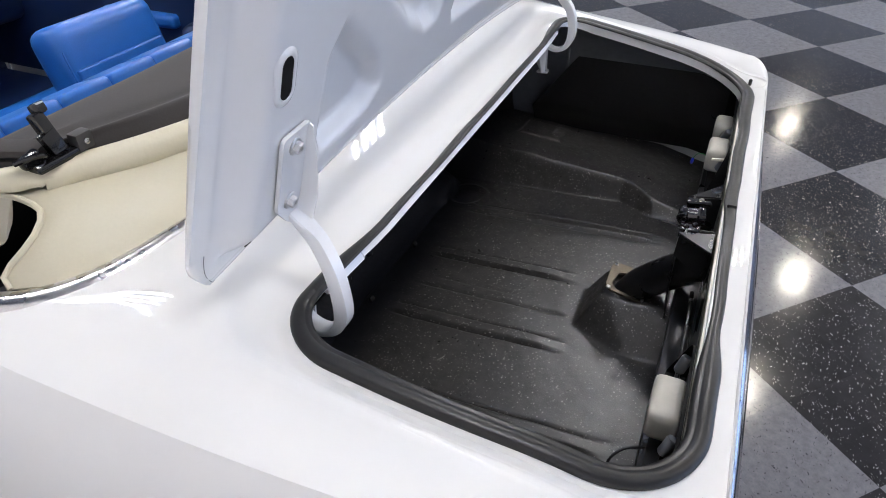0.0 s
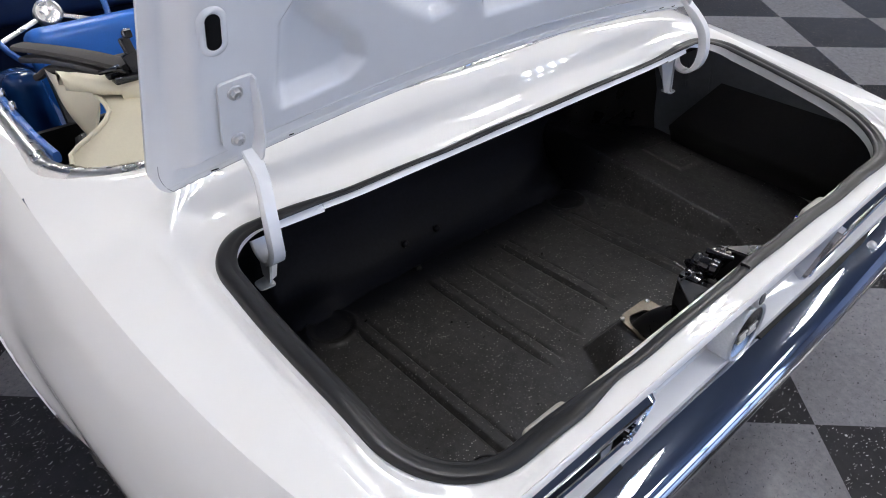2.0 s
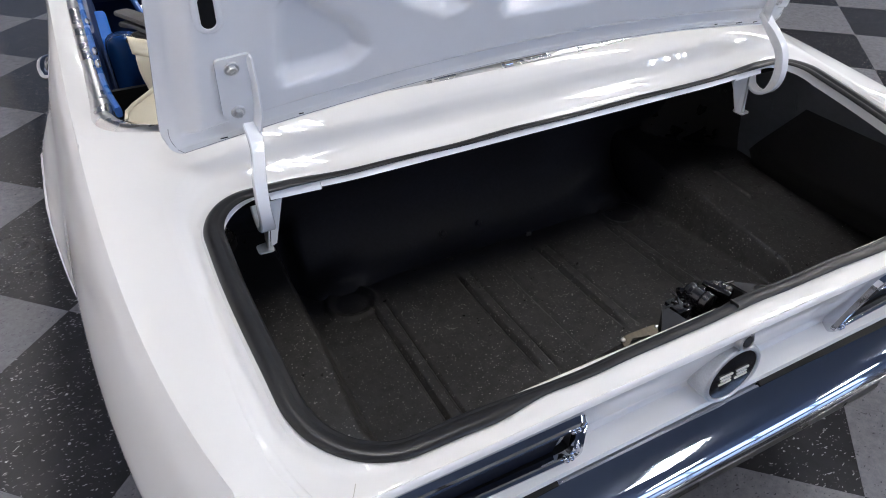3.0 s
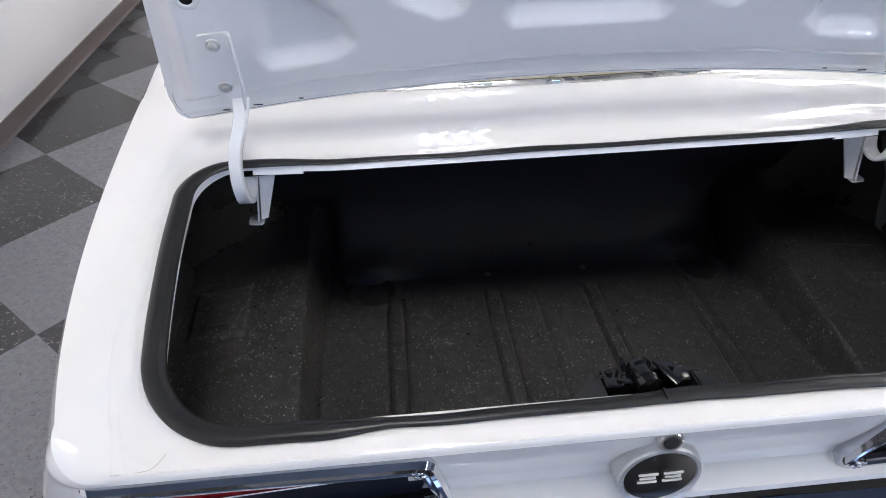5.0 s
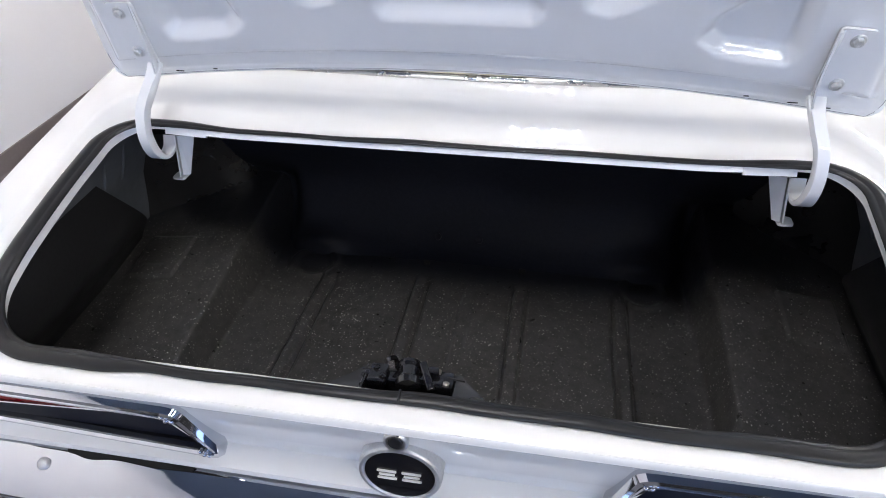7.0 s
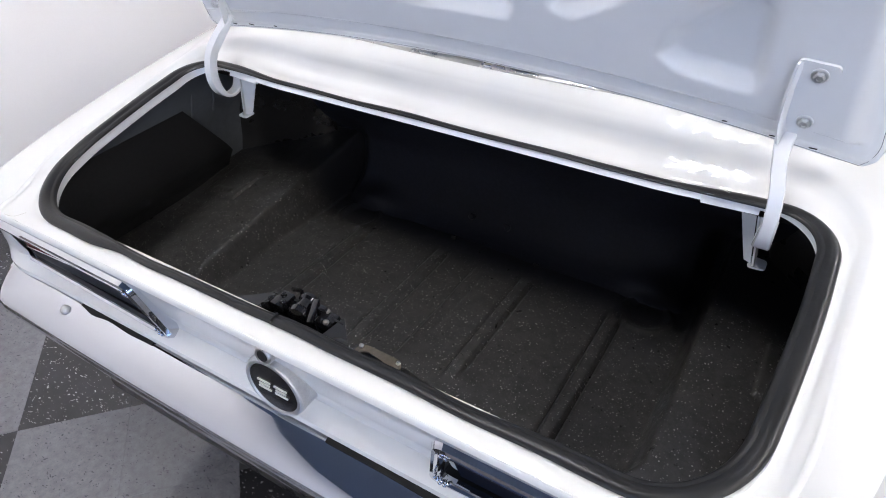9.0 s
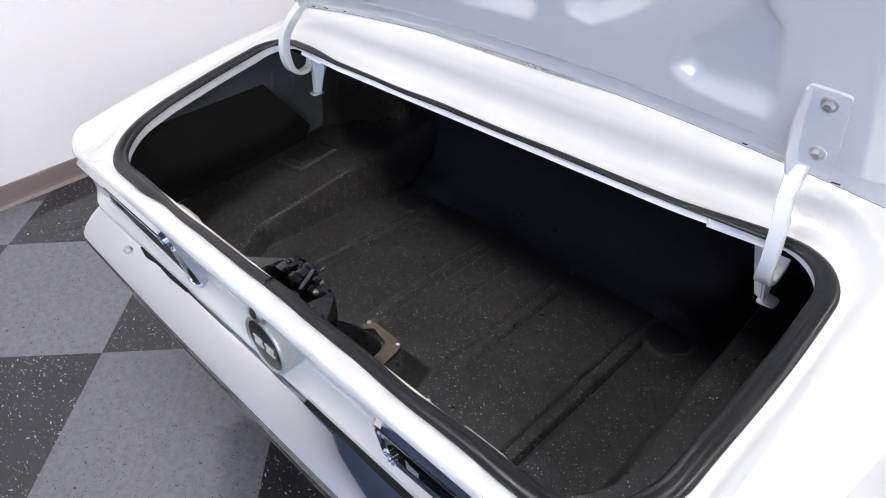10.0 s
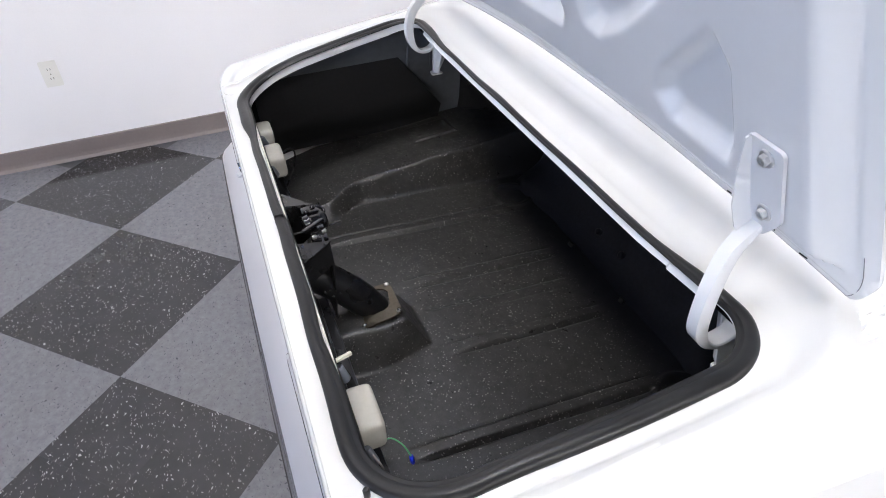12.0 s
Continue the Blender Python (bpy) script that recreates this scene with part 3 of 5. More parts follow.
def pan_z(x, y):
    z = shelf_step(x, y)
    for rx, y0, y1 in RIBS:
        if y0 - 0.03 < y < y1 + 0.03:
            e = step(y0 - 0.02, y0 + 0.06, y) * (1 - step(y1 - 0.04, y1 + 0.02, y))
            d = abs(x - rx)
            worn = 1 + 0.2 * noise.noise(Vector((x * 30, y * 45, 2.0)))
            z += e * worn * (0.0064 * step(0.0155, 0.0105, d) - 0.0068 * math.exp(-((d - 0.018) / 0.0036) ** 2))
    for k, (rx, y0, y1) in enumerate(GROOVES):
        e = step(y0 - 0.02, y0 + 0.02, y) * (1 - step(y1 - 0.02, y1 + 0.02, y))
        z -= e * (0.0050, 0.0018)[k] * math.exp(-((x - rx) / 0.0045) ** 2)
    # filler mound: a pressed pyramid below the clamp plate, with creased corners
    rise = [((ax - x) * nx + (ay - y) * ny) / w for nx, ny, ax, ay, w in MOUND]
    k = 0.0
    if min(rise) > -0.1:
        k = max(0.0, -0.07 * math.log(sum(math.exp(-v / 0.07) for v in rise + [1.0])))
    z += 0.082 * (k * k / 0.44 if k < 0.22 else k - 0.11) / 0.89
    for bx in (-0.392, 0.398):
        r = math.hypot(x - bx, y - 0.695)
        z += 0.0055 * math.exp(-((r - 0.055) / 0.008) ** 2) - 0.003 * step(0.046, 0.036, r)
    # embossed covers on the shelves
    px, py = abs(x) - 0.700, y - 0.560
    if abs(px) < 0.12 and abs(py) < 0.13:
        d = max(abs(px) - 0.054, abs(py) - 0.063)
        z += 0.0065 * step(0.006, -0.002, d)
        d = max(abs(px - 0.005) - 0.026, abs(py + 0.040) - 0.006)
        z += 0.003 * step(0.004, -0.002, d)
    z += 0.0022 * noise.noise(Vector((x * 9, y * 9, 0.3))) + 0.0007 * noise.noise(Vector((x * 31, y * 31, 1.3)))
    return z


def boot_pan():
    bm = bmesh.new()
    xs = [-0.82 + 1.64 * i / 540 for i in range(541)]
    ys = [0.045 + 0.855 * i / 190 for i in range(191)]
    rows = [[bm.verts.new((max(-hip(y) + 0.02, min(hip(y) - 0.02, x)), y, pan_z(x, y))) for x in xs] for y in ys]
    for a, b in zip(rows, rows[1:]):
        for i in range(len(xs) - 1):
            bm.faces.new((a[i], a[i + 1], b[i + 1], b[i]))
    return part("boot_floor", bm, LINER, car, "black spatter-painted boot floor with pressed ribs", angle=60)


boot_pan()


def boot_walls():
    bm = bmesh.new()
    # tail inner wall
    prof = [(0.050, 0.76), (0.042, 0.72), (0.046, 0.60), (0.050, 0.42)]
    loft(bm, [[(x, y, z) for x in (-0.725, -0.4, 0, 0.4, 0.725)] for y, z in prof], closed=False)
    part("tail_inner_wall", bm, BLACK, car, "black painted inside of the tail")
    # bulkhead: sweeps up from the floor and leans back under the roof well
    bm = bmesh.new()
    prof = smooth_path([(0, 0.735, 0.408), (0, 0.770, 0.422), (0, 0.802, 0.446), (0, 0.830, 0.488), (0, 0.845, 0.545), (0, 0.838, 0.61), (0, 0.80, 0.75), (0, 0.762, 0.862)], 7)
    xs = [-0.80 + 1.60 * k / 128 for k in range(129)]
    rows = []
    for i, p in enumerate(prof):
        f = i / (len(prof) - 1)
        row = []
        for x in xs:
            a = abs(x)
            swell = math.exp(-((a - 0.393) / 0.060) ** 2) * math.exp(-((p.y - 0.775) / 0.030) ** 2) * step(0.6, 0.4, f)
            back = 0.055 * step(0.455, 0.50, a) * step(0.75, 0.5, f)
            row.append((x, p.y + back - 0.030 * swell, p.z + 0.026 * swell))
        rows.append(row)
    loft(bm, rows, closed=False)
    part("boot_bulkhead", bm, FELT, car, "black felted bulkhead at the front of the boot", angle=60)
    for x, y, z in ((-0.115, 0.728, 0.419), (0.118, 0.728, 0.419)):
        bm = bmesh.new()
        box(bm, (0.015, 0.007, 0.012), (x, y, z), 0.003, pose(0, 0, 0, -25, 0, 0))
        part("bulkhead_clip", bm, BOARD, car, "small dark clip at the foot of the bulkhead")
    for x in (-0.10, 0.004):
        bm = bmesh.new()
        turned(bm, [(0.009, -0.004), (0.009, 0.006), (0.005, 0.010)], facing((x, 0.799, 0.446), (0, -0.75, 0.66)), 10)
        part("bulkhead_bolt", bm, FELT, car, "black bolt in the bulkhead")
    # roof of the boot below the deck, and the wall that shuts it off from the cabin
    bm = bmesh.new()
    loft(bm, [[(x, y, z) for x in (-0.78, 0, 0.78)] for y, z in ((0.525, 0.846), (0.66, 0.862), (0.905, 0.87), (0.908, 0.40))], closed=False)
    part("cabin_bulkhead", bm, CARD, car, "black bulkhead behind the rear seat")
    for s in (-1, 1):
        bm = bmesh.new()
        rows = []
        for i in range(28):
            y = 0.05 + 0.65 * i / 27
            w = min(0.0, hip(y) - 0.03 - 0.815)
            rows.append([(s * x, y, z) for x, z in ((0.676, rim_z(y) - 0.022), (0.685, rim_z(y) - 0.034), (0.70, rim_z(y) - 0.05), (0.735, 0.738), (0.762, 0.69), (0.785 + w, 0.64), (0.812 + w, 0.49))])
        loft(bm, rows, closed=False)
        part("inner_wing", bm, GREY_PRIMER, car, "bare grey inner wing above the side board", angle=60)
        for y in (0.515, 0.585):
            bm = bmesh.new()
            sweep(bm, smooth_path([(s * 0.712, y, rim_z(y) - 0.062), (s * 0.735, y + 0.004, 0.735), (s * 0.758, y + 0.010, 0.69)], 5), ring_section(0.004, 0.003, 8))
            part("pressed_rib", bm, GREY_PRIMER, car)
        # the front corner, closed from the inner wing to the bulkhead, with the bulge of the wheelhouse
        bm = bmesh.new()
        rows = []
        for i in range(17):
            f = i / 16
            y = 0.672 + 0.20 * f
            row = []
            for d, z in ((0.07, 0.842), (0.055, 0.80), (0.03, 0.74), (0.012, 0.68), (0.0, 0.62), (-0.008, 0.56), (-0.012, 0.48)):
                x = 0.782 + 0.035 * step(0.22, 0.0, f) - d - 0.20 * step(0.15, 1.0, f) * (1 - 0.35 * step(0.55, 0.8, z))
                row.append((s * x, y, z))
            rows.append(row)
        loft(bm, rows, closed=False)
        part("wheelhouse_panel", bm, BLACK, car, "black inner wheelhouse beside the bulkhead", angle=60)
        # fibre board: upright above, its foot tucked outwards to the shelf
        bm = bmesh.new()
        rows = []
        for j in range(15):
            g = j / 14
            row = []
            for i in range(37):
                y = 0.07 + 0.55 * i / 36
                top = 0.735 + 0.017 * step(0.07, 0.32, y) if y < 0.478 else 0.752 - 1.36 * (y - 0.478)
                z = 0.488 + (max(top, 0.53) - 0.488) * g
                x = 0.735 + 0.055 * step(0.63, 0.485, z) ** 1.4 - 0.035 * step(0.16, 0.06, y)
                row.append((s * min(x, hip(y) - 0.025), y, z))
            rows.append(row)
        loops = [[*row, *[(px + s * 0.004, py, pz + 0.001) for px, py, pz in row[::-1]]] for row in rows]
        loft(bm, loops, True, True)
        part("side_board", bm, BOARD, car, "black fibre side board in the boot", angle=30)


boot_walls()


def flange_strip():
    """White pressed strip that hangs below the front seal, with a step near each end."""
    bm = bmesh.new()
    def sec(x):
        low = 0.0085 if abs(x) < 0.475 else 0.0135
        y = 0.513 + 0.009 * step(0.40, 0.56, abs(x))
        z = rim_z(y)
        return [(x, y - 0.003, z - 0.001), (x, y - 0.009, z - low), (x, y - 0.004, z - low - 0.003), (x, y + 0.006, z - 0.006)]
    xs = [-0.56, -0.4755, -0.4745] + [-0.44 + 0.04 * i for i in range(23)] + [0.4745, 0.4755, 0.56]
    loft(bm, [sec(x) for x in xs], True, True)
    part("front_flange", bm, LID_PAINT, car, "white painted flange under the front seal", angle=25)


flange_strip()


def rear_flange():
    bm = bmesh.new()
    loft(bm, [[(x, 0.043, rim_z(0.046) - 0.003), (x, 0.0475, rim_z(0.05) - 0.006), (x, 0.0485, rim_z(0.05) - 0.034), (x, 0.046, rim_z(0.05) - 0.034)] for x in (-0.55, -0.3, 0, 0.3, 0.55)], True, True)
    part("rear_flange", bm, CREAM_PAINT, car, "cream painted inner flange of the tail")


rear_flange()


def lamp_housing(x, y, z, sx, sy, sz, parent):
    bm = bmesh.new()
    box(bm, (sx, sy, sz), (x, y, z), 0.013, segments=3)
    part("lamp_housing", bm, BEIGE, parent, "beige plastic back of a tail lamp")


for s in (-1, 1):
    lamp_housing(s * 0.41, 0.070, 0.670, 0.088, 0.046, 0.054, car)
    lamp_housing(s * 0.565, 0.068, 0.668, 0.07, 0.042, 0.046, car)
    for cx in (0.325, 0.485):
        bm = bmesh.new()
        turned(bm, [(0.0075, 0), (0.0085, 0.003), (0.0085, 0.026), (0.006, 0.029)], facing((s * cx, 0.054, 0.698), (s * 0.35, 0.35, -1)), 12)
        part("lamp_clip", bm, GREY_PRIMER, car, "grey clip on a tail lamp lead")


def filler():
    bm = bmesh.new()
    sweep(bm, smooth_path([(-0.002, 0.03, 0.66), (0.002, 0.07, 0.632), (0.009, 0.115, 0.592), (0.017, 0.155, 0.548), (0.022, 0.182, 0.50)], 6), ring_section(0.0345, 0.0345, 20), up=(1, 0, 0))
    tube = part("filler_neck", bm, BLACK, car, "black painted fuel filler neck")
    q = facing((0.021, 0.181, 0.529), (0.03, -0.17, 0.985))
    inv = q.inverted()
    outer = [tuple((inv @ Vector(v)).xy) for v in ((-0.018, 0.226, 0.538), (0.082, 0.226, 0.536), (0.084, 0.138, 0.520), (-0.022, 0.140, 0.522))]
    bm = bmesh.new()
    o = rounded(outer, 0.022, 5)
    n = len(o)
    hole = []
    for x, y in o:
        k = 0.0365 / math.hypot(x, y)
        hole.append((x * k, y * k))
    loops = [[q @ Vector((x, y, z)) for x, y in ol] for ol, z in ((hole, 0.0), (o, 0.0), (o, 0.005), (hole, 0.005), (hole, 0.0))]
    loft(bm, loops)
    flange = part("filler_flange", bm, BRONZE, tube, "worn bronze-coloured clamp plate with screws", angle=25)
    for x, y in outer:
        bm = bmesh.new()
        turned(bm, [(0.005, 0), (0.005, 0.003), (0.002, 0.005)], q @ pose(x * 0.84, y * 0.84, 0.004), 8)
        part("screw", bm, TRIM_METAL, flange)


filler()


def latch():
    """Open-topped sheet box on the tail, with the catch on its front wall."""
    bm = bmesh.new()
    front = [(-0.064, 0.108, 0.752), (0.066, 0.108, 0.752), (0.060, 0.110, 0.70), (0.04, 0.106, 0.60), (0.03, 0.09, 0.43), (-0.03, 0.09, 0.43), (-0.04, 0.106, 0.60), (-0.058, 0.110, 0.70)]
    loft(bm, [front, [(x, y - 0.003, z) for x, y, z in front]], True, True)
    for s in (-1, 1):
        e = 0.065 * s
        side = [(e, 0.108, 0.753), (e, 0.05, 0.763), (e, 0.05, 0.66), (e * 0.95, 0.108, 0.70)]
        loft(bm, [side, [(x - s * 0.003, y, z) for x, y, z in side]], True, True)
        ear = [(e, 0.110, 0.755), (e, 0.052, 0.765), (e + s * 0.055, 0.052, 0.762), (e + s * 0.014, 0.094, 0.755)]
        loft(bm, [ear, [(x, y, z - 0.003) for x, y, z in ear]], True, True)
    brace = part("latch_brace", bm, BLACK, car, "black painted sheet box that carries the latch", angle=25)
    bm = bmesh.new()
    box(bm, (0.026, 0.034, 0.020), (-0.047, 0.094, 0.749), 0.004)
    box(bm, (0.032, 0.030, 0.022), (0.044, 0.094, 0.748), 0.006)
    box(bm, (0.105, 0.020, 0.026), (0.0, 0.097, 0.738), 0.004)
    turned(bm, [(0.008, -0.024), (0.013, -0.026), (0.0175, -0.022), (0.0185, -0.016), (0.015, -0.012), (0.0155, 0.004), (0.0185, 0.008), (0.017, 0.018), (0.006, 0.021)], pose(-0.003, 0.092, 0.755, 90, 0, 8), 20)
    box(bm, (0.010, 0.046, 0.006), (0.024, 0.088, 0.768), 0.002, pose(0, 0, 0, 6, -12, 24))
    box(bm, (0.016, 0.012, 0.018), (0.030, 0.100, 0.760), 0.003)
    sweep(bm, smooth_path([(-0.022, 0.108, 0.744), (-0.027, 0.118, 0.762), (-0.033, 0.106, 0.774)], 5), ring_section(0.0035, n=8))
    body = part("boot_latch", bm, EMBLEM_BLACK, car, "black greasy boot latch", angle=30)
    for pts in (((-0.012, 0.05, 0.734), (-0.014, 0.10, 0.733), (-0.014, 0.145, 0.738)), ((-0.045, 0.098, 0.758), (-0.062, 0.099, 0.757), (-0.070, 0.099, 0.756)), ((0.05, 0.098, 0.758), (0.066, 0.097, 0.757), (0.074, 0.097, 0.756))):
        bm = bmesh.new()
        sweep(bm, pts, ring_section(0.0020, n=6))
        part("latch_rod", bm, BLACK, body)
    for x, y, z in ((-0.05, 0.10, 0.758), (-0.038, 0.086, 0.758), (0.05, 0.084, 0.758), (0.036, 0.104, 0.758), (-0.02, 0.108, 0.750), (0.02, 0.108, 0.750)):
        bm = bmesh.new()
        turned(bm, [(0.005, 0), (0.005, 0.004), (0.002, 0.006)], facing((x, y, z), (0.1, 0.2, 1)), 6)
        part("latch_bolt", bm, EMBLEM_BLACK if x < 0.03 else STEEL, body)
    # the whole catch sits below the rim
    for ob in (brace, body, *body.children):
        ob.data.transform(Matrix.Translation((0, 0, -0.011)))


latch()


def hinge(s):
    """Gooseneck arm from the lid plate down into the boot."""
    u = Vector((0, -0.265, 0.964))
    w = Vector((0, -0.964, -0.265))
    O = Vector((0, 0.545, 1.007))
    bm = bmesh.new()
    m = Matrix((( s, 0, 0, 0), (0, u.y, w.y, O.y), (0, u.z, w.z, O.z), (0, 0, 0, 1)))
    outline = rounded([(0.551, -0.042), (0.573, -0.040), (0.588, -0.022), (0.601, -0.006), (0.601, 0.094), (0.549, 0.098)], 0.008, 4)
    plate(bm, outline, 0.005, m @ pose(0, 0, 0.002))
    # stiffening flange along the inner edge
    fl = [(0.550, 0.096, 0.004), (0.548, 0.092, 0.010), (0.545, 0.05, 0.019), (0.545, 0.0, 0.026), (0.550, -0.03, 0.027), (0.556, -0.045, 0.022)]
    lo = [(x + 0.006, v, 0.004) for x, v, q in fl]
    rows = []
    for (x, v, q), (xx, vv, qq) in zip(fl, lo):
        rows.append([m @ Vector(p) for p in ((x, v, q), (xx, vv, qq), (xx + 0.004, vv, qq), (x + 0.003, v, q + 0.001))])
    loft(bm, rows, True, True)
    arm = part("lid_hinge", bm, LID_PAINT, car, "white painted gooseneck boot hinge")
    # the neck: a broad band that twists off the plate and curls under the deck
    bm = bmesh.new()
    path = smooth_path([(0.561, 0.549, 0.980), (0.562, 0.533, 0.962), (0.566, 0.513, 0.942), (0.575, 0.492, 0.912), (0.579, 0.482, 0.872), (0.578, 0.484, 0.838), (0.577, 0.497, 0.815), (0.577, 0.518, 0.806), (0.577, 0.540, 0.814), (0.577, 0.551, 0.838)], 6)
    n = len(path)
    loops = []
    for i, p in enumerate(path):
        d = (path[min(i + 1, n - 1)] - path[max(i - 1, 0)]).normalized()
        f = i / (n - 1)
        wide = 0.014 - 0.0035 * step(0.0, 0.22, f) + 0.0030 * step(0.45, 0.75, f)
        deep = 0.005 + 0.0060 * step(0.0, 0.25, f) - 0.0065 * step(0.48, 0.75, f)
        side = Vector((1, 0.0, 0.0))
        side = (side - d * side.dot(d)).normalized()
        nrm = d.cross(side)
        sec = [(-1, 0.5), (-1, -0.5), (-0.85, -0.9), (0.85, -0.9), (1, -0.5), (1, 0.5), (0.85, 0.9), (-0.85, 0.9)]
        loops.append([Vector((s * q.x, q.y, q.z)) for q in [p + side * (wide * a) + nrm * (deep * c) for a, c in sec]])
    loft(bm, loops, True, True)
    part("neck", bm, LID_PAINT, arm, angle=30)
    for v in (0.0, 0.0775):
        bm = bmesh.new()
        q = m @ pose(0.578, v, 0.006)
        # Darker disc whose rim stands for the crevice shade round the bolt's washer.
        turned(bm, [(0.0122, -0.003), (0.0122, 0.0004), (0.004, 0.0004)], q, 20)
        part("washer", bm, GREY_PRIMER, arm)
        bm = bmesh.new()
        turned(bm, [(0.0112, 0.0008), (0.0112, 0.002), (0.010, 0.003), (0.007, 0.003)], q, 20)
        turned(bm, [(0.0074, 0.003), (0.0074, 0.008), (0.006, 0.0095), (0.003, 0.0095), (0.003, 0.008)], q, 6)
        part("hinge_bolt", bm, CAST, arm, "dull bright hexagon bolt with a washer", angle=25)
    # bracket below the deck
    bm = bmesh.new()
    a = [Vector((s * x, y, z)) for x, y, z in ((0.556, 0.540, 0.845), (0.570, 0.542, 0.744), (0.558, 0.548, 0.744), (0.528, 0.560, 0.845))]
    loft(bm, [a, [v + Vector((0, 0.003, 0)) for v in a]], True, True)
    c = [Vector((s * x, y, z)) for x, y, z in ((0.558, 0.538, 0.845), (0.573, 0.538, 0.743), (0.573, 0.560, 0.750), (0.558, 0.604, 0.845))]
    loft(bm, [c, [v + Vector((s * 0.003, 0, 0)) for v in c]], True, True)
    plate(bm, rounded([(-0.004, -0.016), (0.024, -0.014), (0.024, 0.012), (-0.004, 0.016)], 0.007, 3), 0.003, pose(s * 0.570, 0.550, 0.740, 0, 0 if s > 0 else 180, 0))
    part("hinge_bracket", bm, LID_PAINT, car, "white pressed hinge bracket below the deck", smooth=False)


for s in (-1, 1):
    hinge(s)


# ---- boot lid ----
def poly_depth(x, v, poly):
    """Signed distance to an outline: minus inside."""
    best, inside = 9.0, False
    n = len(poly)
    for i in range(n):
        ax, ay = poly[i]
        bx, by = poly[(i + 1) % n]
        dx, dy = bx - ax, by - ay
        t = max(0, min(1, ((x - ax) * dx + (v - ay) * dy) / (dx * dx + dy * dy)))
        best = min(best, math.hypot(x - ax - t * dx, v - ay - t * dy))
        if (ay > v) != (by > v) and x < (bx - ax) * (v - ay) / (by - ay) + ax:
            inside = not inside
    return -best if inside else best


POCKETS = [
    [(0.36, 0.062), (0.395, 0.035), (0.505, 0.022), (0.518, 0.05), (0.512, 0.155), (0.48, 0.195), (0.375, 0.105)],
    [(0.195, 0.105), (0.235, 0.098), (0.30, 0.13), (0.44, 0.235), (0.50, 0.30), (0.46, 0.40), (0.30, 0.32), (0.175, 0.17)],
    [(-0.12, 0.078), (0.12, 0.078), (0.135, 0.10), (0.10, 0.25), (0.0, 0.30), (-0.10, 0.25), (-0.135, 0.10)],
    [(0.16, 0.36), (0.38, 0.42), (0.50, 0.42), (0.50, 0.50), (0.05, 0.50), (0.05, 0.40)],
]
LID_LEN = 0.545


def lid_low(x):
    """Front edge of the lid, bowed."""
    return -0.110 + 0.058 * (1 - (x / 0.70) ** 2)


def lid_w(x, v):
    a = abs(x)
    e = min(0.692 - 0.11 * (v + 0.05) - a, v - lid_low(x), LID_LEN - v)
    w = -0.042
    w += 0.010 * step(0.004, 0.012, e)
    w += 0.004 * step(0.020, 0.026, e)
    plateau = min(0.640 - 0.08 * v - a, (v - (lid_low(x) + 0.066)) * 1.5, LID_LEN - 0.05 - v)
    w += 0.028 * step(-0.024, 0.012, plateau)
    pocket = 9.0
    for poly in POCKETS:
        pocket = min(pocket, poly_depth(a if poly is not POCKETS[2] else x, v, poly))
    w += -0.021 * step(0.004, -0.026, pocket)
    return w


